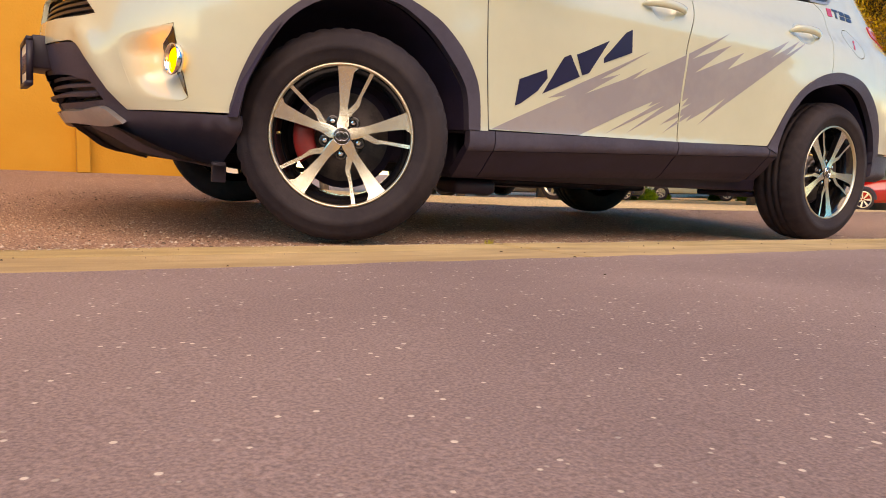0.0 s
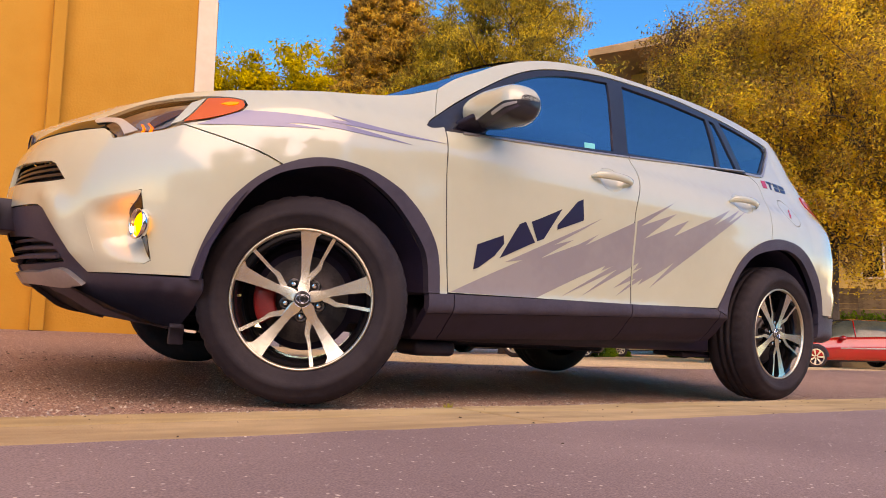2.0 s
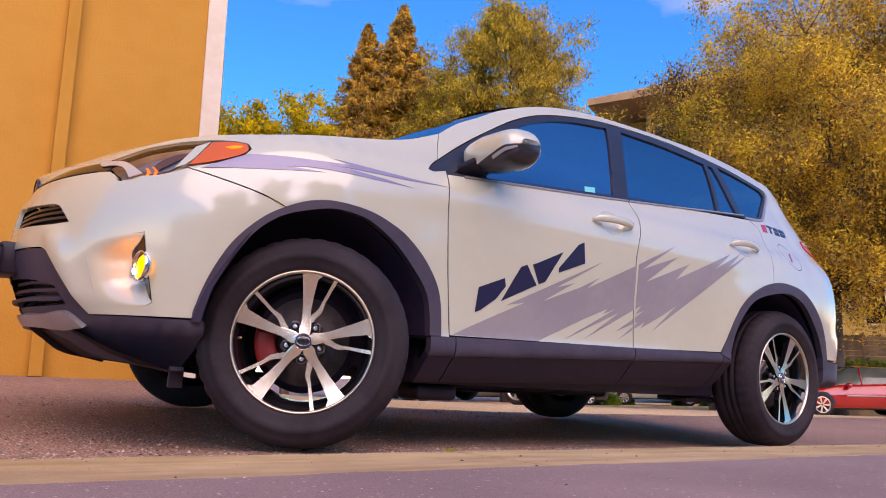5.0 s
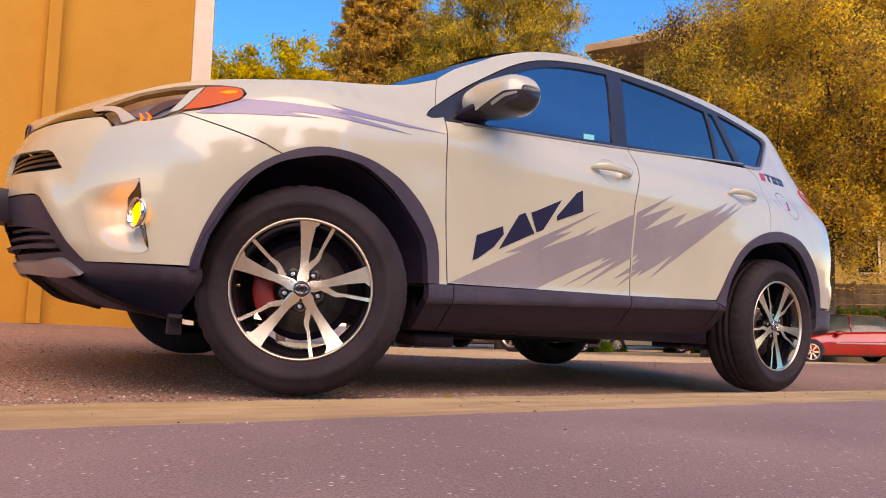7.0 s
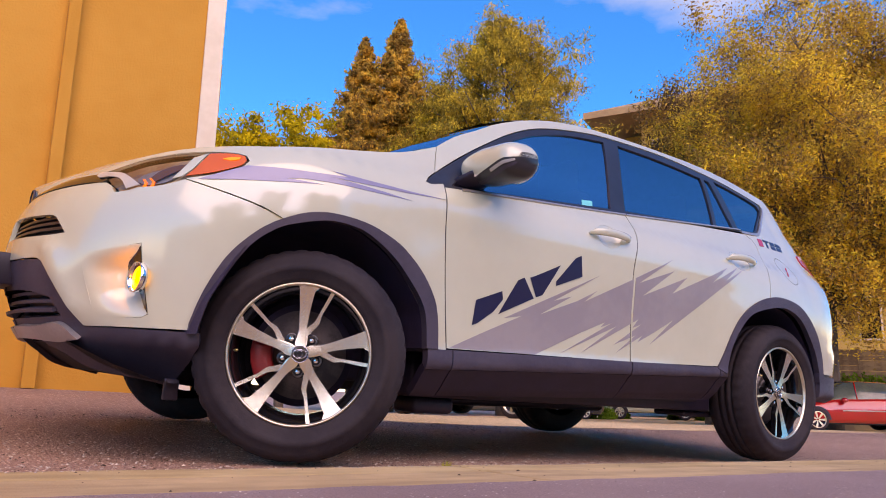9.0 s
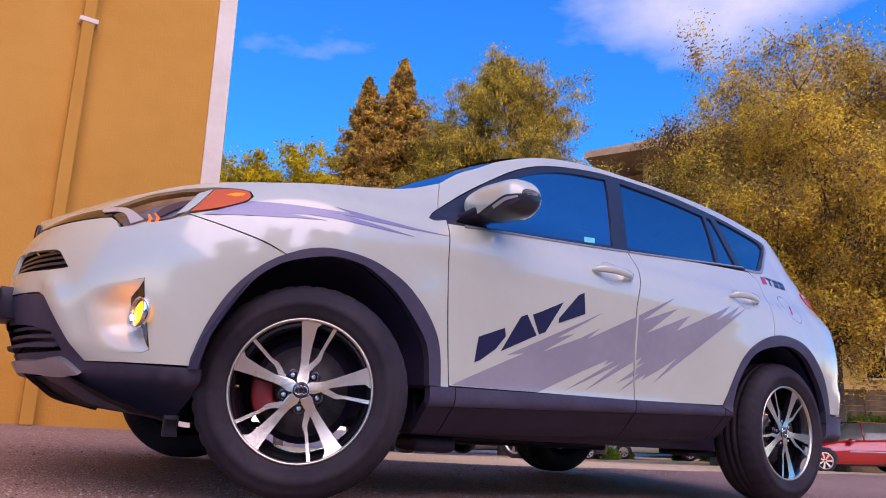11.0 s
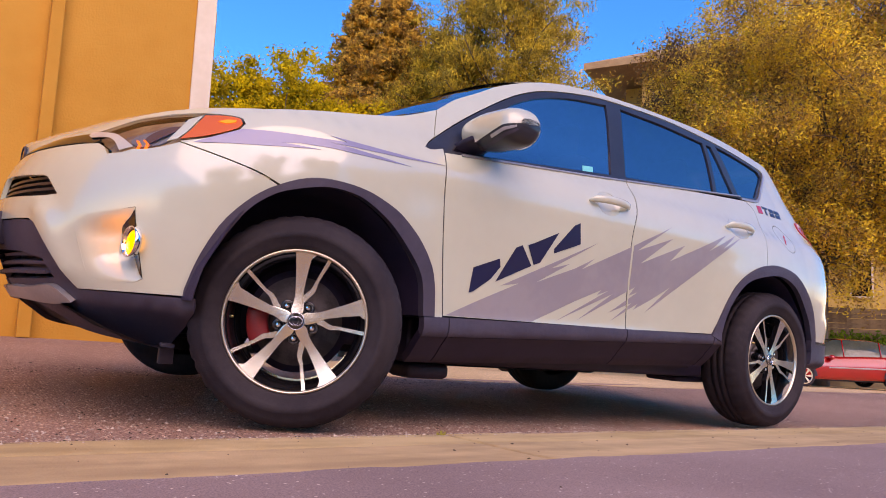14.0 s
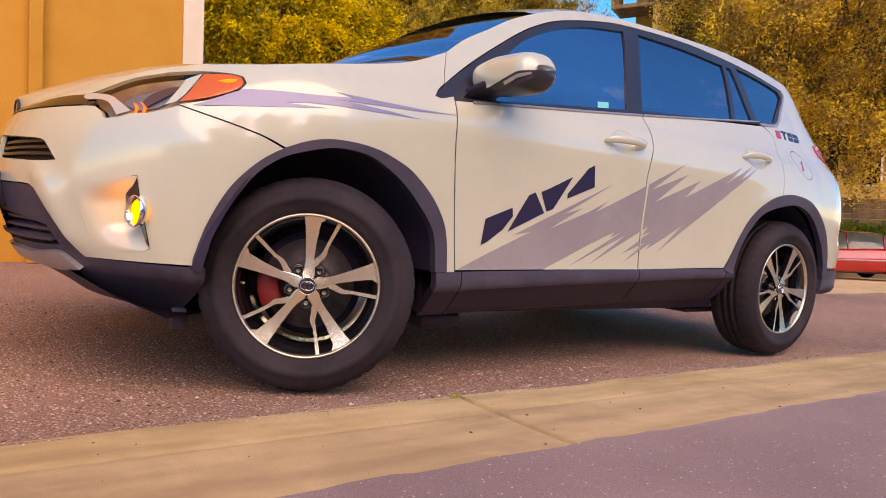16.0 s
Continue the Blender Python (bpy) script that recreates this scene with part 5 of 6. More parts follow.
# ---- trees ----
def leaf_material(name, tones):
    m = bpy.data.materials.new(name)
    m.use_nodes = True
    n, l = m.node_tree.nodes, m.node_tree.links
    geo, ramp = n.new("ShaderNodeNewGeometry"), n.new("ShaderNodeValToRGB")
    e = ramp.color_ramp.elements
    while len(e) < len(tones):
        e.new(0.5)
    for k, c in enumerate(tones):
        e[k].position, e[k].color = k / (len(tones) - 1), (*c, 1)
    # noise puts lit and shaded clumps into the leaf colour, besides each leaf's own tone
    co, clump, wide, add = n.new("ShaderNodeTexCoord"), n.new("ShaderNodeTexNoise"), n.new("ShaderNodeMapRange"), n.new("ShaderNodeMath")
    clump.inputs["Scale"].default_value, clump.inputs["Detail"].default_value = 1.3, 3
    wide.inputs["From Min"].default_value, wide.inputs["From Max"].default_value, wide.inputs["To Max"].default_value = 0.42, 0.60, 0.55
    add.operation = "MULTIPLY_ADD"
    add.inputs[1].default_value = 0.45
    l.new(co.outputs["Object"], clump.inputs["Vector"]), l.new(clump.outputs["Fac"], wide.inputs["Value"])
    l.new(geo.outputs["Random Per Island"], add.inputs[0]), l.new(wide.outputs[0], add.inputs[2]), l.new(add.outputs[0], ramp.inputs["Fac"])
    d, t, mx = n.new("ShaderNodeBsdfDiffuse"), n.new("ShaderNodeBsdfTranslucent"), n.new("ShaderNodeMixShader")
    mx.inputs[0].default_value = 0.30
    l.new(ramp.outputs[0], d.inputs[0]), l.new(ramp.outputs[0], t.inputs[0])
    l.new(d.outputs[0], mx.inputs[1]), l.new(t.outputs[0], mx.inputs[2])
    n.remove(n["Principled BSDF"])
    l.new(mx.outputs[0], n["Material Output"].inputs[0])
    return m


BARK = material("bark", (0.075, 0.055, 0.042), 0.95, second=(0.12, 0.09, 0.065), scale=6, bump=0.8, bump_scale=25)
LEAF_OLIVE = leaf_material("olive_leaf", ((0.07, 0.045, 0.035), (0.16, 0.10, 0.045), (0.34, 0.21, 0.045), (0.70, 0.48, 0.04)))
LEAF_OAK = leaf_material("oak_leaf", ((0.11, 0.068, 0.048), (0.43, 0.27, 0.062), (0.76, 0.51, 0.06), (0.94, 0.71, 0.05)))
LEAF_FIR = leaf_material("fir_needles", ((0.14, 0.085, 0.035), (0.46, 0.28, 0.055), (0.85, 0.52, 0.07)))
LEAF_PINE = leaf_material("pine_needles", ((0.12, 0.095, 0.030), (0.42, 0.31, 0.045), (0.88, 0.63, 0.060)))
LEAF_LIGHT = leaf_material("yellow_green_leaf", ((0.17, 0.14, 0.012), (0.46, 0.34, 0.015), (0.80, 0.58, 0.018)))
LEAF_HEDGE = leaf_material("hedge_leaf", ((0.048, 0.096, 0.013), (0.112, 0.208, 0.019), (0.224, 0.352, 0.024)))


def leaves(name, spots, mat, size, parent, rnd, droop=0.0, thin=0.45):
    """Many small folded leaves, one at each spot."""
    n = len(spots)
    c = np.array(spots)
    a = rnd.normal(size=(n, 3))
    a[:, 2] -= droop
    a /= np.linalg.norm(a, axis=1)[:, None]
    # blades turn towards the light
    b = np.cross(a, rnd.normal(size=(n, 3)) * 0.5 + np.array((-0.35, -0.90, 0.65)))
    b /= np.linalg.norm(b, axis=1)[:, None]
    s = (size * rnd.uniform(0.6, 1.3, n))[:, None]
    up = np.cross(a, b)
    up[up @ np.array((-0.25, -0.75, 0.6)) < 0] *= -1
    v = np.stack([c - a * s, c + b * s * thin + up * s * 0.15, c + a * s, c - b * s * thin + up * s * 0.15], 1).reshape(-1, 3)
    f = np.arange(4 * n).reshape(-1, 4)
    me = bpy.data.meshes.new(name)
    me.from_pydata(v.tolist(), [], f.tolist())
    me.materials.append(mat)
    ob = new(name, me)
    ob.parent = parent
    return ob


def limb(bm, a, b, r0, r1, rnd, bend=0.12, n=6):
    a, b = Vector(a), Vector(b)
    off = Vector(rnd.normal(size=3)) * (b - a).length * bend
    path = [a.lerp(b, k / n) + off * math.sin(math.pi * k / n) for k in range(n + 1)]
    tube(bm, path, [r0 + (r1 - r0) * k / n for k in range(n + 1)], 7)
    return path


def broad_tree(name, label, base, lean, height, radii, clumps, per, size, mat, seed, trunk_r=0.3, hollow=0.45, power=2.4, spread_=0.55, bare=0, ragged=0.28, tuft=0.7, rise=0.0):
    """Trunk, limbs and a crown of clumps of leaves round the limb ends; lean moves the crown's middle off the trunk."""
    rnd = np.random.RandomState(seed)
    tree = thing(name, label, "tree", Matrix.Translation(base))
    bm = bmesh.new()
    mid = Vector((lean[0], lean[1], height - radii[2]))
    fork = Vector((lean[0] * 0.15, lean[1] * 0.15, max(1.2, (height - 2 * radii[2]) * 0.9 + 0.25 * radii[2])))
    limb(bm, (0, 0, -0.3), fork, trunk_r, trunk_r * 0.7, rnd, 0.04)
    spots, ends = [], []
    while len(ends) < clumps:
        d = rnd.uniform(-1, 1, 3)
        q = (abs(d) ** power).sum() ** (1 / power)
        wob = 0.86 - ragged * 0.35 + ragged * 1.6 * abs(noise.noise((d[0] * 2.3 + seed, d[1] * 2.3, d[2] * 2.3)))
        if q > wob or q < hollow * rnd.rand():
            continue
        ends.append(mid + Vector((d[0] * radii[0], d[1] * radii[1], d[2] * radii[2])))
    for k, e in enumerate(ends):
        if k % 14 == 0:
            path = limb(bm, fork.lerp(mid, rnd.uniform(0, 0.5)), e.lerp(mid, 0.18), trunk_r * rnd.uniform(0.10, 0.24), 0.012, rnd, 0.10)
            for j in (2, 4):
                limb(bm, path[j], path[j] + Vector(rnd.normal(size=3)) * radii[0] * 0.12, trunk_r * 0.1, 0.01, rnd, 0.1, 4)
        w = spread_ * rnd.uniform(0.5, 1.3)
        spots.append(np.array(e) + rnd.normal(size=(per, 3)) * (w, w, w * tuft))
    for k in range(bare):
        e = ends[rnd.randint(len(ends))]
        if e.z > mid.z + radii[2] * 0.25:
            tip = mid + (e - mid) * rnd.uniform(1.04, 1.16)
            for j in range(7):
                limb(bm, e, tip + Vector(rnd.normal(size=3)) * 0.45, 0.016, 0.005, rnd, 0.08, 4)
    part("trunk", bm, BARK, tree)
    leaves("crown", np.concatenate(spots), mat, size, tree, rnd, -rise)
    return tree


def fir(name, label, base, height, radius, seed, mat, boughs=820, per=110, size=0.135):
    """A conical conifer: many boughs that droop from the stem and lift at their tips, with needle sprays along them."""
    rnd = np.random.RandomState(seed)
    tree = thing(name, label, "tree", Matrix.Translation(base))
    bm = bmesh.new()
    limb(bm, (0, 0, -0.3), (0, 0, height * 0.985), height * 0.014, 0.02, rnd, 0.004, 8)
    spots = []
    for b in range(boughs):
        k = 1 - (0.46 if b % 6 else 0.90) * rnd.rand() ** 0.62 if b > 60 else rnd.uniform(0.86, 0.995)
        z, q = height * k, rnd.uniform(0, 6.283)
        ring = 0.88 + 0.10 * math.sin(z * 3.3 + seed) + 0.40 * noise.noise((math.cos(q) * 1.3 + seed, math.sin(q) * 1.3, z * 0.45))
        rr = radius * (1 - k) ** 0.94 * ring * rnd.uniform(0.58, 1.14) + 0.10
        out = np.array((math.cos(q), math.sin(q), 0.0))
        if b % 4 == 0:
            limb(bm, (0, 0, z), (rr * 0.9 * out[0], rr * 0.9 * out[1], z - 0.14 * rr), 0.05, 0.012, rnd, 0.03, 3)
        n = int(per * (0.25 + 0.75 * min(1.0, rr / (0.30 * radius))))
        t = rnd.uniform(0.06, 1.0, n) ** 0.75
        side = rnd.normal(size=n) * (0.10 + 0.13 * rr * (1.1 - t))
        drop = -0.30 * rr * t + 0.20 * rr * t ** 2.5 + rnd.normal(size=n) * (0.07 + 0.012 * rr) - abs(side) * 0.18
        spots.append(np.stack([out[0] * rr * t - out[1] * side, out[1] * rr * t + out[0] * side, z + drop], 1))
    part("trunk", bm, BARK, tree)
    leaves("crown", np.concatenate(spots), mat, size, tree, rnd, 0.2, 0.38)
    return tree


def pine(name, label, base, height, radius, low, seed, mat, boughs=84, tufts=17, per=75, size=0.115):
    """A pine: a bare lower stem, rising boughs and rounded tufts of needles at their ends, with gaps between."""
    rnd = np.random.RandomState(seed)
    tree = thing(name, label, "tree", Matrix.Translation(base))
    bm = bmesh.new()
    limb(bm, (0, 0, -0.3), (0.2, -0.1, height * 0.93), 0.38, 0.05, rnd, 0.01, 8)
    spots = []
    for b in range(boughs):
        k = (b + rnd.rand()) / boughs
        q = b * 2.399 + rnd.normal() * 0.3
        wide = radius * math.sqrt(max(0.03, 1 - (max(0.0, k - 0.30) / 0.70) ** 2.2)) * rnd.uniform(0.72, 1.06)
        z0, z1 = height * (low + (0.88 - low) * k), height * (low + 0.04 + (0.965 - low) * k) + rnd.uniform(-0.3, 0.3)
        tip = Vector((wide * math.cos(q), wide * math.sin(q), z1))
        path = limb(bm, (0.2 * k, -0.1 * k, z0), tip, 0.075 * (1.2 - k), 0.02, rnd, 0.05, 5)
        for c in range(tufts):
            t = rnd.uniform(0.40, 1.04)
            off = rnd.normal(size=3) * (0.13 * wide + 0.12, 0.13 * wide + 0.12, 0.22)
            mid = np.array(Vector((0.2 * k, -0.1 * k, z0)).lerp(tip, t)) + off + (0, 0, 0.15)
            w = rnd.uniform(0.18, 0.34)
            spots.append(mid + rnd.normal(size=(per, 3)) * (w, w, w * 0.72))
    part("trunk", bm, BARK, tree)
    leaves("crown", np.concatenate(spots), mat, size, tree, rnd, -0.9, 0.26)
    return tree


RIGHT = Vector((0.81, -0.587, 0))
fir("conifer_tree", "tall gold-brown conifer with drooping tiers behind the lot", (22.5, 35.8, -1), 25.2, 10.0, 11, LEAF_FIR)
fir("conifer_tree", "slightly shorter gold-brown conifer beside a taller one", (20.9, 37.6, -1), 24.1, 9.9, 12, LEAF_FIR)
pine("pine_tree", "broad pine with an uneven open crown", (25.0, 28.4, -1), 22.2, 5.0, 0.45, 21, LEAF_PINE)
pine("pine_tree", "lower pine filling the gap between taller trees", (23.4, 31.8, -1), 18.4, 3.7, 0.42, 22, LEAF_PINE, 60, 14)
broad_tree("leafy_tree", "yellow-green leafy tree behind the bonnet", (8.4, 27.0, -0.8), (0, 0), 11.9, (2.6, 2.4, 4.4), 340, 190, 0.090, LEAF_LIGHT, 31, 0.2, 0.3, 2.3, 0.24, 0, 0.75, 0.8)
broad_tree("leafy_tree", "yellow-green leafy tree with a round crown", (11.0, 25.2, -0.8), (0, 0), 12.2, (2.7, 2.4, 4.4), 360, 190, 0.090, LEAF_LIGHT, 32, 0.2, 0.3, 2.3, 0.24, 0, 0.75, 0.8)
broad_tree("leafy_tree", "yellow-green leafy tree beside the conifers", (14.4, 25.4, -0.8), (0, 0), 10.9, (2.9, 2.4, 4.0), 340, 190, 0.090, LEAF_LIGHT, 33, 0.2, 0.3, 2.3, 0.24, 0, 0.75, 0.8)
broad_tree("shade_tree", "dark leafy tree between the pines and the yellow-green trees", (19.0, 27.5, -1), (0, 0), 10.0, (3.2, 2.6, 4.6), 190, 110, 0.12, LEAF_OLIVE, 34, 0.25, 0.3, 2.3, 0.5)
broad_tree("shade_tree", "dark leafy tree below the broad pine", (28.0, 27.4, -1), (0, 0), 9.8, (3.2, 2.6, 3.8), 170, 110, 0.12, LEAF_PINE, 35, 0.25, 0.3, 2.3, 0.5)
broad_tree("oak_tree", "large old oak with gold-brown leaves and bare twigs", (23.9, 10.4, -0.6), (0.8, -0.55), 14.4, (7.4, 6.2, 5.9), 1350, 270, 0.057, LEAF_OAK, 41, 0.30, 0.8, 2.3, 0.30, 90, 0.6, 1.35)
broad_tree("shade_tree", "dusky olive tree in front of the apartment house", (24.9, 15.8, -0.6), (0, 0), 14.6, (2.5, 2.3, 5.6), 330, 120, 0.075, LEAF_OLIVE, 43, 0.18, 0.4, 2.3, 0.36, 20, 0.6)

# ---- the house behind the oak ----
PLASTER = material("yellow_plaster", (0.55, 0.36, 0.10), 0.9, second=(0.50, 0.32, 0.085), scale=0.7, bump=0.2, bump_scale=40)
SHINGLE = material("brown_roof", (0.34, 0.22, 0.11), 0.9, second=(0.42, 0.28, 0.14), scale=2, bump=0.5, bump_scale=20)
WOOD = material("weathered_fence_wood", (0.17, 0.105, 0.055), 0.85, second=(0.27, 0.175, 0.085), scale=3, bump=0.4, bump_scale=40, per_piece=0.3)
house = thing("apartment_house", "yellow plaster apartment house with deep brown eaves behind the oak", "house", Matrix.Translation((35.0, 28.6, 1.0)) @ pose(0, 0, 0, 0, 0, -64) @ Matrix.Diagonal((1.7, 1.7, 1.7, 1)))
bm = bmesh.new()
box(bm, 0.9, 13, 0, 9, -1, 9.9)
part("wall", bm, PLASTER, house, "", False)
bm = bmesh.new()
box(bm, 0.0, 0.9, 1.2, 9, -1, 9.7)
part("side_bay", bm, PLASTER, house, "", False)
bm = bmesh.new()
e = [(-1.0, -1.2, 10.05), (14, -1.2, 10.05), (14, 10, 10.05), (-1.0, 10, 10.05), (3.5, 4.4, 12.6), (10, 4.4, 12.6)]
vs = [bm.verts.new(p) for p in e]
low = [bm.verts.new((p[0], p[1], 9.8)) for p in e[:4]]
for f in ((0, 1, 5, 4), (1, 2, 5), (2, 3, 4, 5), (3, 0, 4)):
    bm.faces.new([vs[i] for i in f])
for i in range(4):
    bm.faces.new((vs[i], low[i], low[(i + 1) % 4], vs[(i + 1) % 4]))
bm.faces.new(low[::-1])
bmesh.ops.recalc_face_normals(bm, faces=bm.faces)
part("roof", bm, SHINGLE, house, "", False)
for z0 in (1.5, 4.6, 7.7):
    for x0 in (1.35, 4.4, 7.6, 10.6):
        bm = bmesh.new()
        box(bm, x0 - 0.06, x0 + 0.62, -0.05, 0.02, z0 - 0.06, z0 + 1.36, 0.01)
        fr = part("window", bm, TRIM, house, "", False)
        bm = bmesh.new()
        box(bm, x0, x0 + 0.56, -0.062, -0.045, z0, z0 + 1.30)
        part("pane", bm, GLOSS_BLACK, fr, "", False)
bm = bmesh.new()
box(bm, -0.6, 0.88, -0.1, 1.2, 7.9, 8.05, 0.02)
box(bm, -0.6, -0.5, -0.1, 1.2, 8.05, 8.9)
part("balcony", bm, WOOD, house, "", False)

# ---- fence, hedge and bushes on the bank ----
fence = thing("wood_fence", "weathered brown plank fence on the bank", "fence", Matrix.Translation((26.2, 12.1, 0)) @ pose(0, 0, 0, 0, 0, -36))
bm0 = bmesh.new()
box(bm0, 0.055, 2.345, -0.014, 0.014, 0, 0.185, 0.004)
me0 = bpy.data.meshes.new("plank")
bm0.to_mesh(me0), bm0.free()
me0.materials.append(WOOD)
for k in range(4):
    for row in range(6):
        b = new("plank", me0)
        b.parent = fence
        b.matrix_local = pose(-3 + 2.3 * k - 0.05, 0.005 * math.sin(k * 2.1 + row), 0.95 + 0.192 * row + 0.006 * math.sin(k * 1.7 + row * 2.3))
for k in range(5):
    bm = bmesh.new()
    box(bm, -3 + 2.3 * k, -2.9 + 2.3 * k, 0.02, 0.12, -1.2, 2.2, 0.005)
    part("post", bm, WOOD, fence, "", False)
bm = bmesh.new()
n_b = 30
loft(bm, [[Vector((26.2, 12.1, 0)) + RIGHT * (-1.2 + 11.2 * i / n_b) + Vector((0.573, 0.797, 0)) * d + Vector((0, 0, z + 0.08 * noise.noise((i * 0.6, d, 0)))) for i in range(n_b + 1)] for d, z in ((-2.6, -0.95), (-1.9, -0.2), (-0.9, 0.55), (0.3, 1.0), (4, 1.3), (8, -1.0))])
bmesh.ops.recalc_face_normals(bm, faces=bm.faces)
tagged(part("bank", bm, material("dry_soil", (0.13, 0.09, 0.045), 0.95, second=(0.20, 0.14, 0.06), scale=2, bump=0.6, bump_scale=12)), "dry brown soil bank below the fence", "bank", "", "structure")
rnd = np.random.RandomState(8)
spots = []
for k in range(5200):
    t, d = rnd.uniform(-1.1, 7), rnd.uniform(-1.7, -0.2)
    p = Vector((26.2, 12.1, 0)) + RIGHT * t + Vector((0.573, 0.797, 0)) * d
    spots.append((p.x, p.y, lerp([(-2.6, -0.95), (-1.9, -0.2), (-0.9, 0.55), (0.3, 1.0)], d) + rnd.rand() ** 2 * 0.45))
tagged(leaves("ground_cover", spots, LEAF_HEDGE, 0.09, None, rnd), "low green ground cover on the bank", "ground cover", "", "stuff")
for bx, by, r in ((26.9, 23.2, 0.8), (29.2, 23.9, 0.5), (33.0, 21.4, 0.7), (32.0, 22.6, 0.5)):
    bush = thing("bush", "bright green low bush behind parked cars", "bush", Matrix.Translation((bx, by, rest(bx, by))))
    d = rnd.normal(size=(900, 3))
    d /= np.linalg.norm(d, axis=1)[:, None]
    d[:, 2] = abs(d[:, 2])
    leaves("foliage", d * rnd.uniform(0.5, 1.0, (900, 1)) * (r, r, r * 0.9), LEAF_HEDGE, 0.08, bush, rnd)
    bm = bmesh.new()
    limb(bm, (0, 0, -0.1), (0, 0, r * 0.6), 0.05, 0.02, rnd)
    part("stem", bm, BARK, bush)


# ---- other parked cars ----
def parked_car(label, m, paint, length=4.55, base=2.68, height=1.42, width=1.78, clearance=0.24, wheel_r=0.325, box_like=False):
    """A plain parked car: x from its nose to its tail, middle at y = 0, wheels on z = 0."""
    c = thing("parked_car", label, "car", m)
    hw, fo = width / 2, (length - base) * 0.47
    belt = 0.62 * height
    nose = [(0.0, 0.55, 0.40), (0.05, 0.72, 0.47), (0.35, 0.93, 0.50), (0.9, 0.99, 0.56), (length * 0.29, 1.0, 0.62), (length * 0.5, 1.0, 0.645), (length * 0.72, 1.0, 0.66), (length * 0.90, 0.97, 0.67), (length - 0.08, 0.88, 0.64), (length, 0.70, 0.52)]

    def section(x, w, top):
        t, y = top * height, hw * w
        low = clearance + (0.10 if x < 0.1 or x > length - 0.1 else 0)
        return [Vector((x, s * yy, zz)) for s, yy, zz in ((-1, y * 0.90, low), (-1, y * 0.98, low + 0.10), (-1, y, (low + t) * 0.52), (-1, y * 0.97, t - 0.07), (-1, y * 0.86, t), (-1, 0, t + 0.03), (1, y * 0.86, t), (1, y * 0.97, t - 0.07), (1, y, (low + t) * 0.52), (1, y * 0.98, low + 0.10), (1, y * 0.90, low))]

    rows = []
    for i in range(49):
        x = length * i / 48
        rows.append(section(x, lerp([(a, b) for a, b, _ in nose], x), lerp([(a, d) for a, _, d in nose], x)))
    bm = bmesh.new()
    vs = loft(bm, rows, True)
    bm.faces.new(vs[0][::-1]), bm.faces.new(vs[-1])
    bmesh.ops.recalc_face_normals(bm, faces=bm.faces)
    body = part("body", bm, paint, c)
    a0, a1, a2, a3 = (0.27, 0.44, 0.70, 0.93) if not box_like else (0.24, 0.33, 0.90, 0.97)
    arch = [(length * a0, 0.60), (length * (a0 + a1) / 2, 0.83), (length * a1, 0.985), (length * (a1 + a2) / 2, 1.0), (length * a2, 0.975), (length * (a2 + a3) / 2, 0.86), (length * a3, 0.66)]
    for name, mat, lift, inset in (("glass_house", SIDE_GLASS_FAR, 0.0, 0.0), ("roof", paint, 0.012, 0.0)):
        rows = []
        for i in range(33):
            x = length * (a0 + (a3 - a0) * i / 32)
            t = lerp(arch, x) * height + lift
            y0, y1 = hw * 0.90, hw * (0.90 - 0.24 * min(1, (t - belt * 0.97) / (height * 0.36)))
            if name == "roof":
                rows.append([Vector((x, s * y1 * 0.99, t - abs(s) ** 4 * 0.04)) for s in (-1, -0.8, -0.4, 0, 0.4, 0.8, 1)])
            else:
                rows.append([Vector((x, -y0, belt * 0.94)), Vector((x, -y1, t - 0.03)), Vector((x, 0, t)), Vector((x, y1, t - 0.03)), Vector((x, y0, belt * 0.94))])
        if name == "roof":
            rows = rows[9:25]
        bm = bmesh.new()
        loft(bm, rows)
        bmesh.ops.recalc_face_normals(bm, faces=bm.faces)
        if sum(f.normal.z for f in bm.faces) < 0:
            bmesh.ops.reverse_faces(bm, faces=bm.faces)
        part(name, bm, mat, c)
    for s in (-1, 1):
        for x in (a1 + 0.02, a2):
            bm = bmesh.new()
            xx = length * x
            t = lerp(arch, xx) * height
            tube(bm, [(xx, s * hw * 0.905, belt * 0.94), (xx + 0.03, s * hw * 0.68, t - 0.03)], 0.018, 6)
            part("pillar", bm, paint, c)
        bm = bmesh.new()
        box(bm, 0.35 * length, 0.80 * length, s * (hw + 0.005) - 0.012, s * (hw + 0.005) + 0.012, 0.40 * height, 0.425 * height, 0.003)
        part("side_moulding", bm, SILVER, c)
        bm = bmesh.new()
        bmesh.ops.create_uvsphere(bm, u_segments=12, v_segments=8, radius=1)
        bmesh.ops.scale(bm, vec=(0.09, 0.10, 0.07), verts=bm.verts)
        bmesh.ops.translate(bm, vec=(length * 0.36, s * (hw + 0.07), belt), verts=bm.verts)
        part("door_mirror", bm, paint, c)
        bm = bmesh.new()
        box(bm, 0.10, 0.42, s * hw * 0.86 - 0.05, s * hw * 0.86 + 0.05, 0.42 * height, 0.48 * height, 0.02)
        part("head_lamp", bm, CHROME, c)
        bm = bmesh.new()
        box(bm, length - 0.30, length - 0.02, s * hw * 0.80 - 0.06, s * hw * 0.80 + 0.06, 0.46 * height, 0.56 * height, 0.02)
        part("tail_lamp", bm, RED, c)
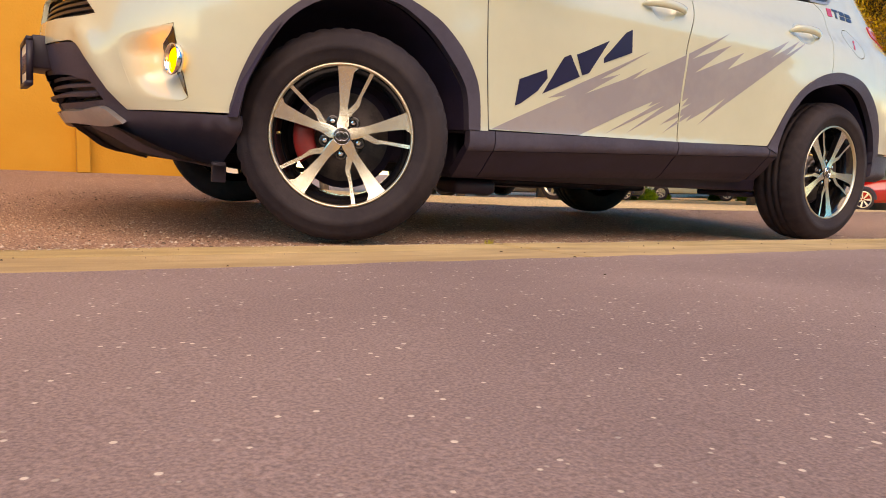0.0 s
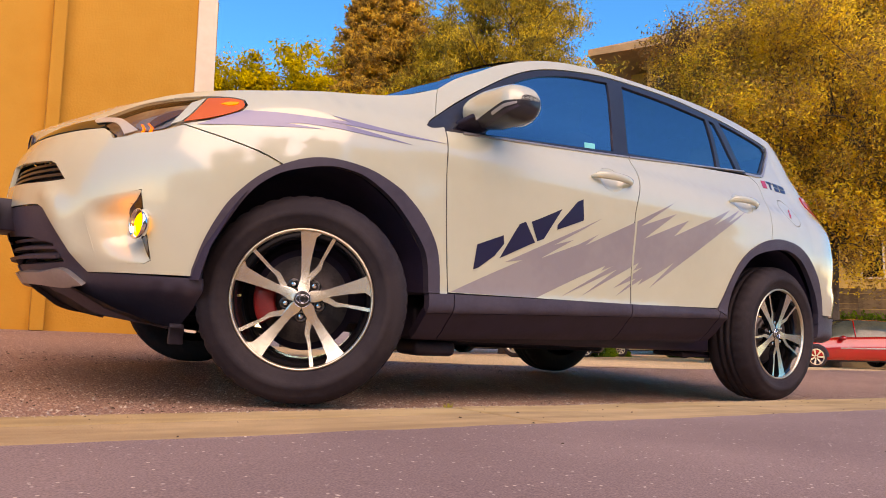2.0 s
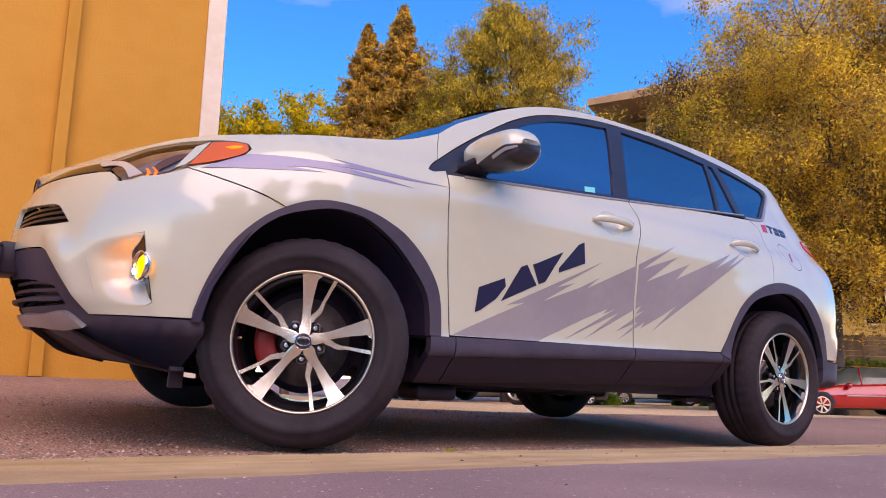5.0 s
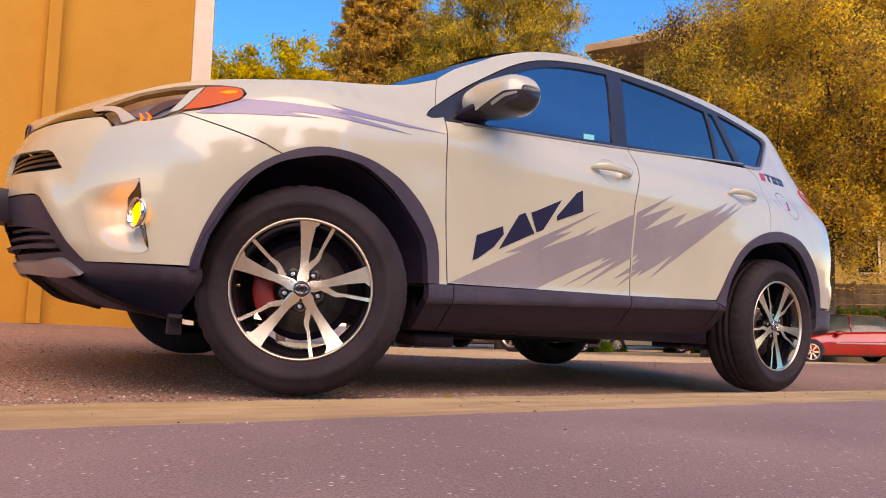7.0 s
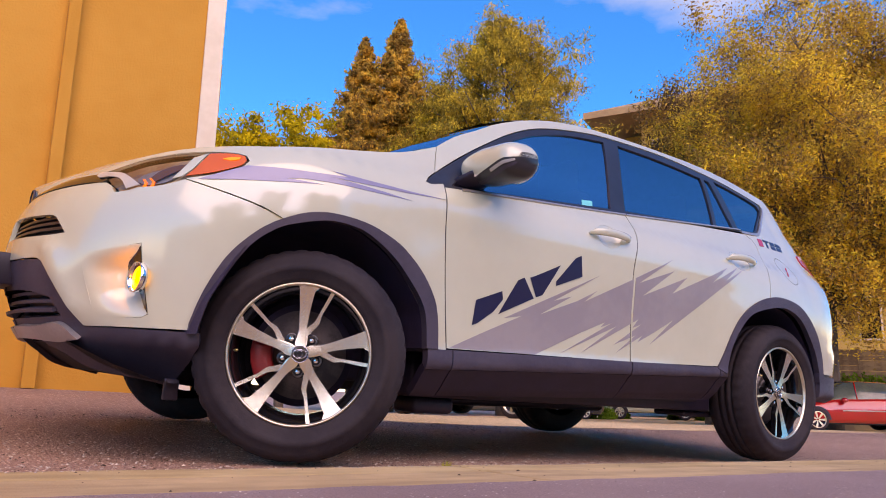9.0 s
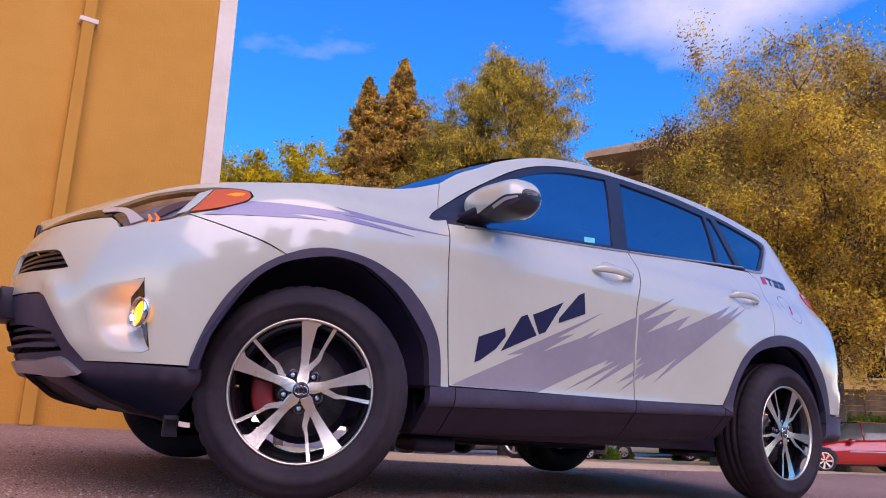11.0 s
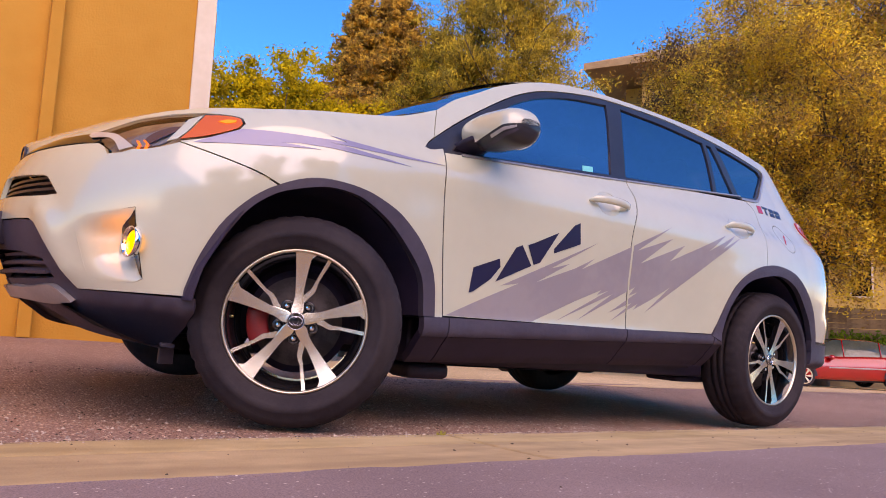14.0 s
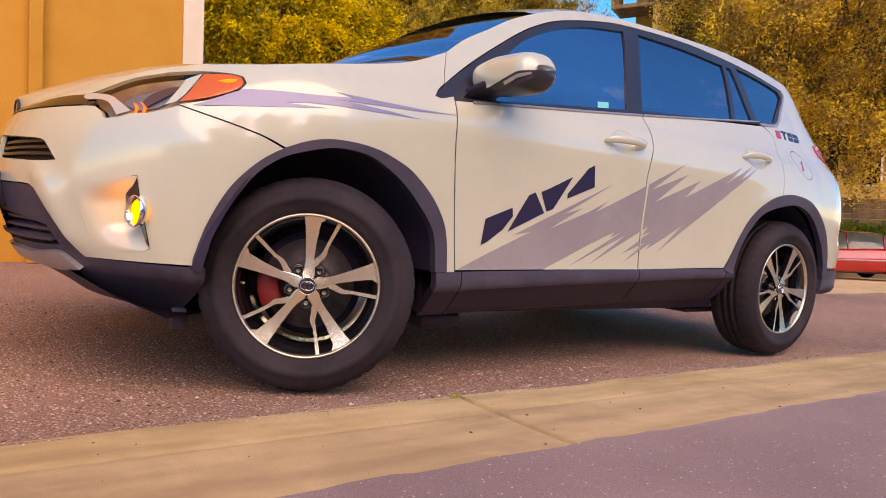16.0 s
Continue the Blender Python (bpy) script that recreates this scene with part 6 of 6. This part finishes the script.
        for x in (fo, fo + base):
            bm = bmesh.new()
            lathe(bm, [(0.215, 0.02), (0.235, -0.012), (0.29, -0.012), (wheel_r - 0.012, 0.01), (wheel_r, 0.04), (wheel_r, 0.18), (wheel_r - 0.04, 0.21)], 40)
            bmesh.ops.recalc_face_normals(bm, faces=bm.faces)
            w = part("wheel", bm, RUBBER, c)
            w.matrix_local = pose(x, s * (hw - 0.005), wheel_r, 0, 0, 0 if s < 0 else 180)
            bm = bmesh.new()
            for k in range(7):
                q = 360 / 7 * k
                spoke_mesh(bm, [(0.03, q + 30), (0.20, q + 9), (0.222, q + 10), (0.222, q - 10), (0.20, q - 9), (0.03, q - 30)], lambda r: 0.012 - 0.01 * r / 0.22, 0.02)
            lathe(bm, [(0.205, 0.005), (0.222, -0.012), (0.236, -0.010), (0.236, 0.02)], 40)
            part("rim", bm, MACHINED, w, "", False).data.materials.append(GLOSS_BLACK)
            bm = bmesh.new()
            lathe(bm, [(0.0005, 0.07), (0.222, 0.06), (0.222, 0.0)], 24)
            part("wheel_shadow_plate", bm, BLACK, w)
            bm = bmesh.new()
            rows = [[Vector((r * math.cos(math.pi * i / 20), y, r * math.sin(math.pi * i / 20))) for i in range(21)] for r, y in ((wheel_r + 0.05, -0.008), (wheel_r - 0.02, -0.004))]
            loft(bm, rows)
            lip = part("arch_shadow", bm, BLACK, c)
            lip.matrix_local = pose(x, s * (hw + 0.0), wheel_r, 0, 0, 0 if s < 0 else 180)
    bm = bmesh.new()
    box(bm, 0.25, length - 0.25, -hw * 0.86, hw * 0.86, clearance - 0.04, clearance + 0.03)
    part("underside", bm, BLACK, c)
    return c


SIDE_GLASS_FAR = material("dark_car_glass", (0.05, 0.07, 0.06), 0.06, coat=0.5, second=(0.08, 0.10, 0.08), scale=2)
RED_PAINT = material("red_car_paint", (0.42, 0.006, 0.008), 0.25, coat=0.7, second=(0.37, 0.005, 0.007), scale=2)
GREY_PAINT = material("dark_car_paint", (0.03, 0.03, 0.035), 0.25, coat=1.0, second=(0.035, 0.035, 0.04), scale=2)
TAN_PAINT = material("tan_car_paint", (0.34, 0.28, 0.20), 0.3, coat=1.0, second=(0.30, 0.25, 0.18), scale=2)
AX = math.degrees(math.atan2(RIGHT.y, RIGHT.x))
parked_car("glossy red coupe parked below the bank", Matrix.Translation((20.04, 10.23, rest(20.6, 9.3))) @ pose(0, 0, 0, 0, 0, AX) @ pose(0, 0, 0), RED_PAINT)
parked_car("white pickup parked across the lot", Matrix.Translation((27.8, 24.0, rest(29.5, 23))) @ pose(0, 0, 0, 0, 0, AX) @ pose(0, 0.9, 0), PAINT, 5.3, 3.3, 1.75, 1.85, 0.36, 0.37, True)
parked_car("dark grey car parked behind the white SUV", Matrix.Translation((7.22, 6.22, rest(7.2, 7.2))) @ pose(0, 0, 0, 0, 0, 100) @ pose(0, -0.89, 0), GREY_PAINT)
parked_car("tan sedan parked far across the lot", Matrix.Translation((24.4, 32.5, rest(25.1, 32.0))) @ pose(0, 0, 0, 0, 0, AX) @ pose(0, 0.9, 0), TAN_PAINT)
parked_car("black car parked beside a green bush", Matrix.Translation((22.2, 24.6, rest(24, 23.6))) @ pose(0, 0, 0, 0, 0, AX) @ pose(0, 0.9, 0), GREY_PAINT, 4.5, 2.7, 1.5)


# ---- across the street: unseen wall and trees, added as the far side that the paint mirrors ----
bm = bmesh.new()
box(bm, -30, 40, -24, -18, -1, 3.4)
tagged(part("wall_across", bm, material("cream_render", (0.55, 0.46, 0.32), 0.9, second=(0.48, 0.40, 0.28), scale=0.5), None, "", False), "plain cream wall across the street, unseen, added for the car's paint to mirror", "wall", "", "structure")
street_tree = broad_tree("street_tree", "leafy street tree mirrored in the car's paint", (-9, -14.5, 0.3), (0, 0), 6.4, (2.6, 2.4, 2.4), 90, 60, 0.17, LEAF_OLIVE, 51, 0.18, 0.3, 2.2, 0.45)
for x, y, q in ((-3.2, -15.2, 70), (3.6, -14.2, 190), (10.5, -15.0, 260)):
    copy_thing(street_tree, pose(x, y, 0.3, 0, 0, q))
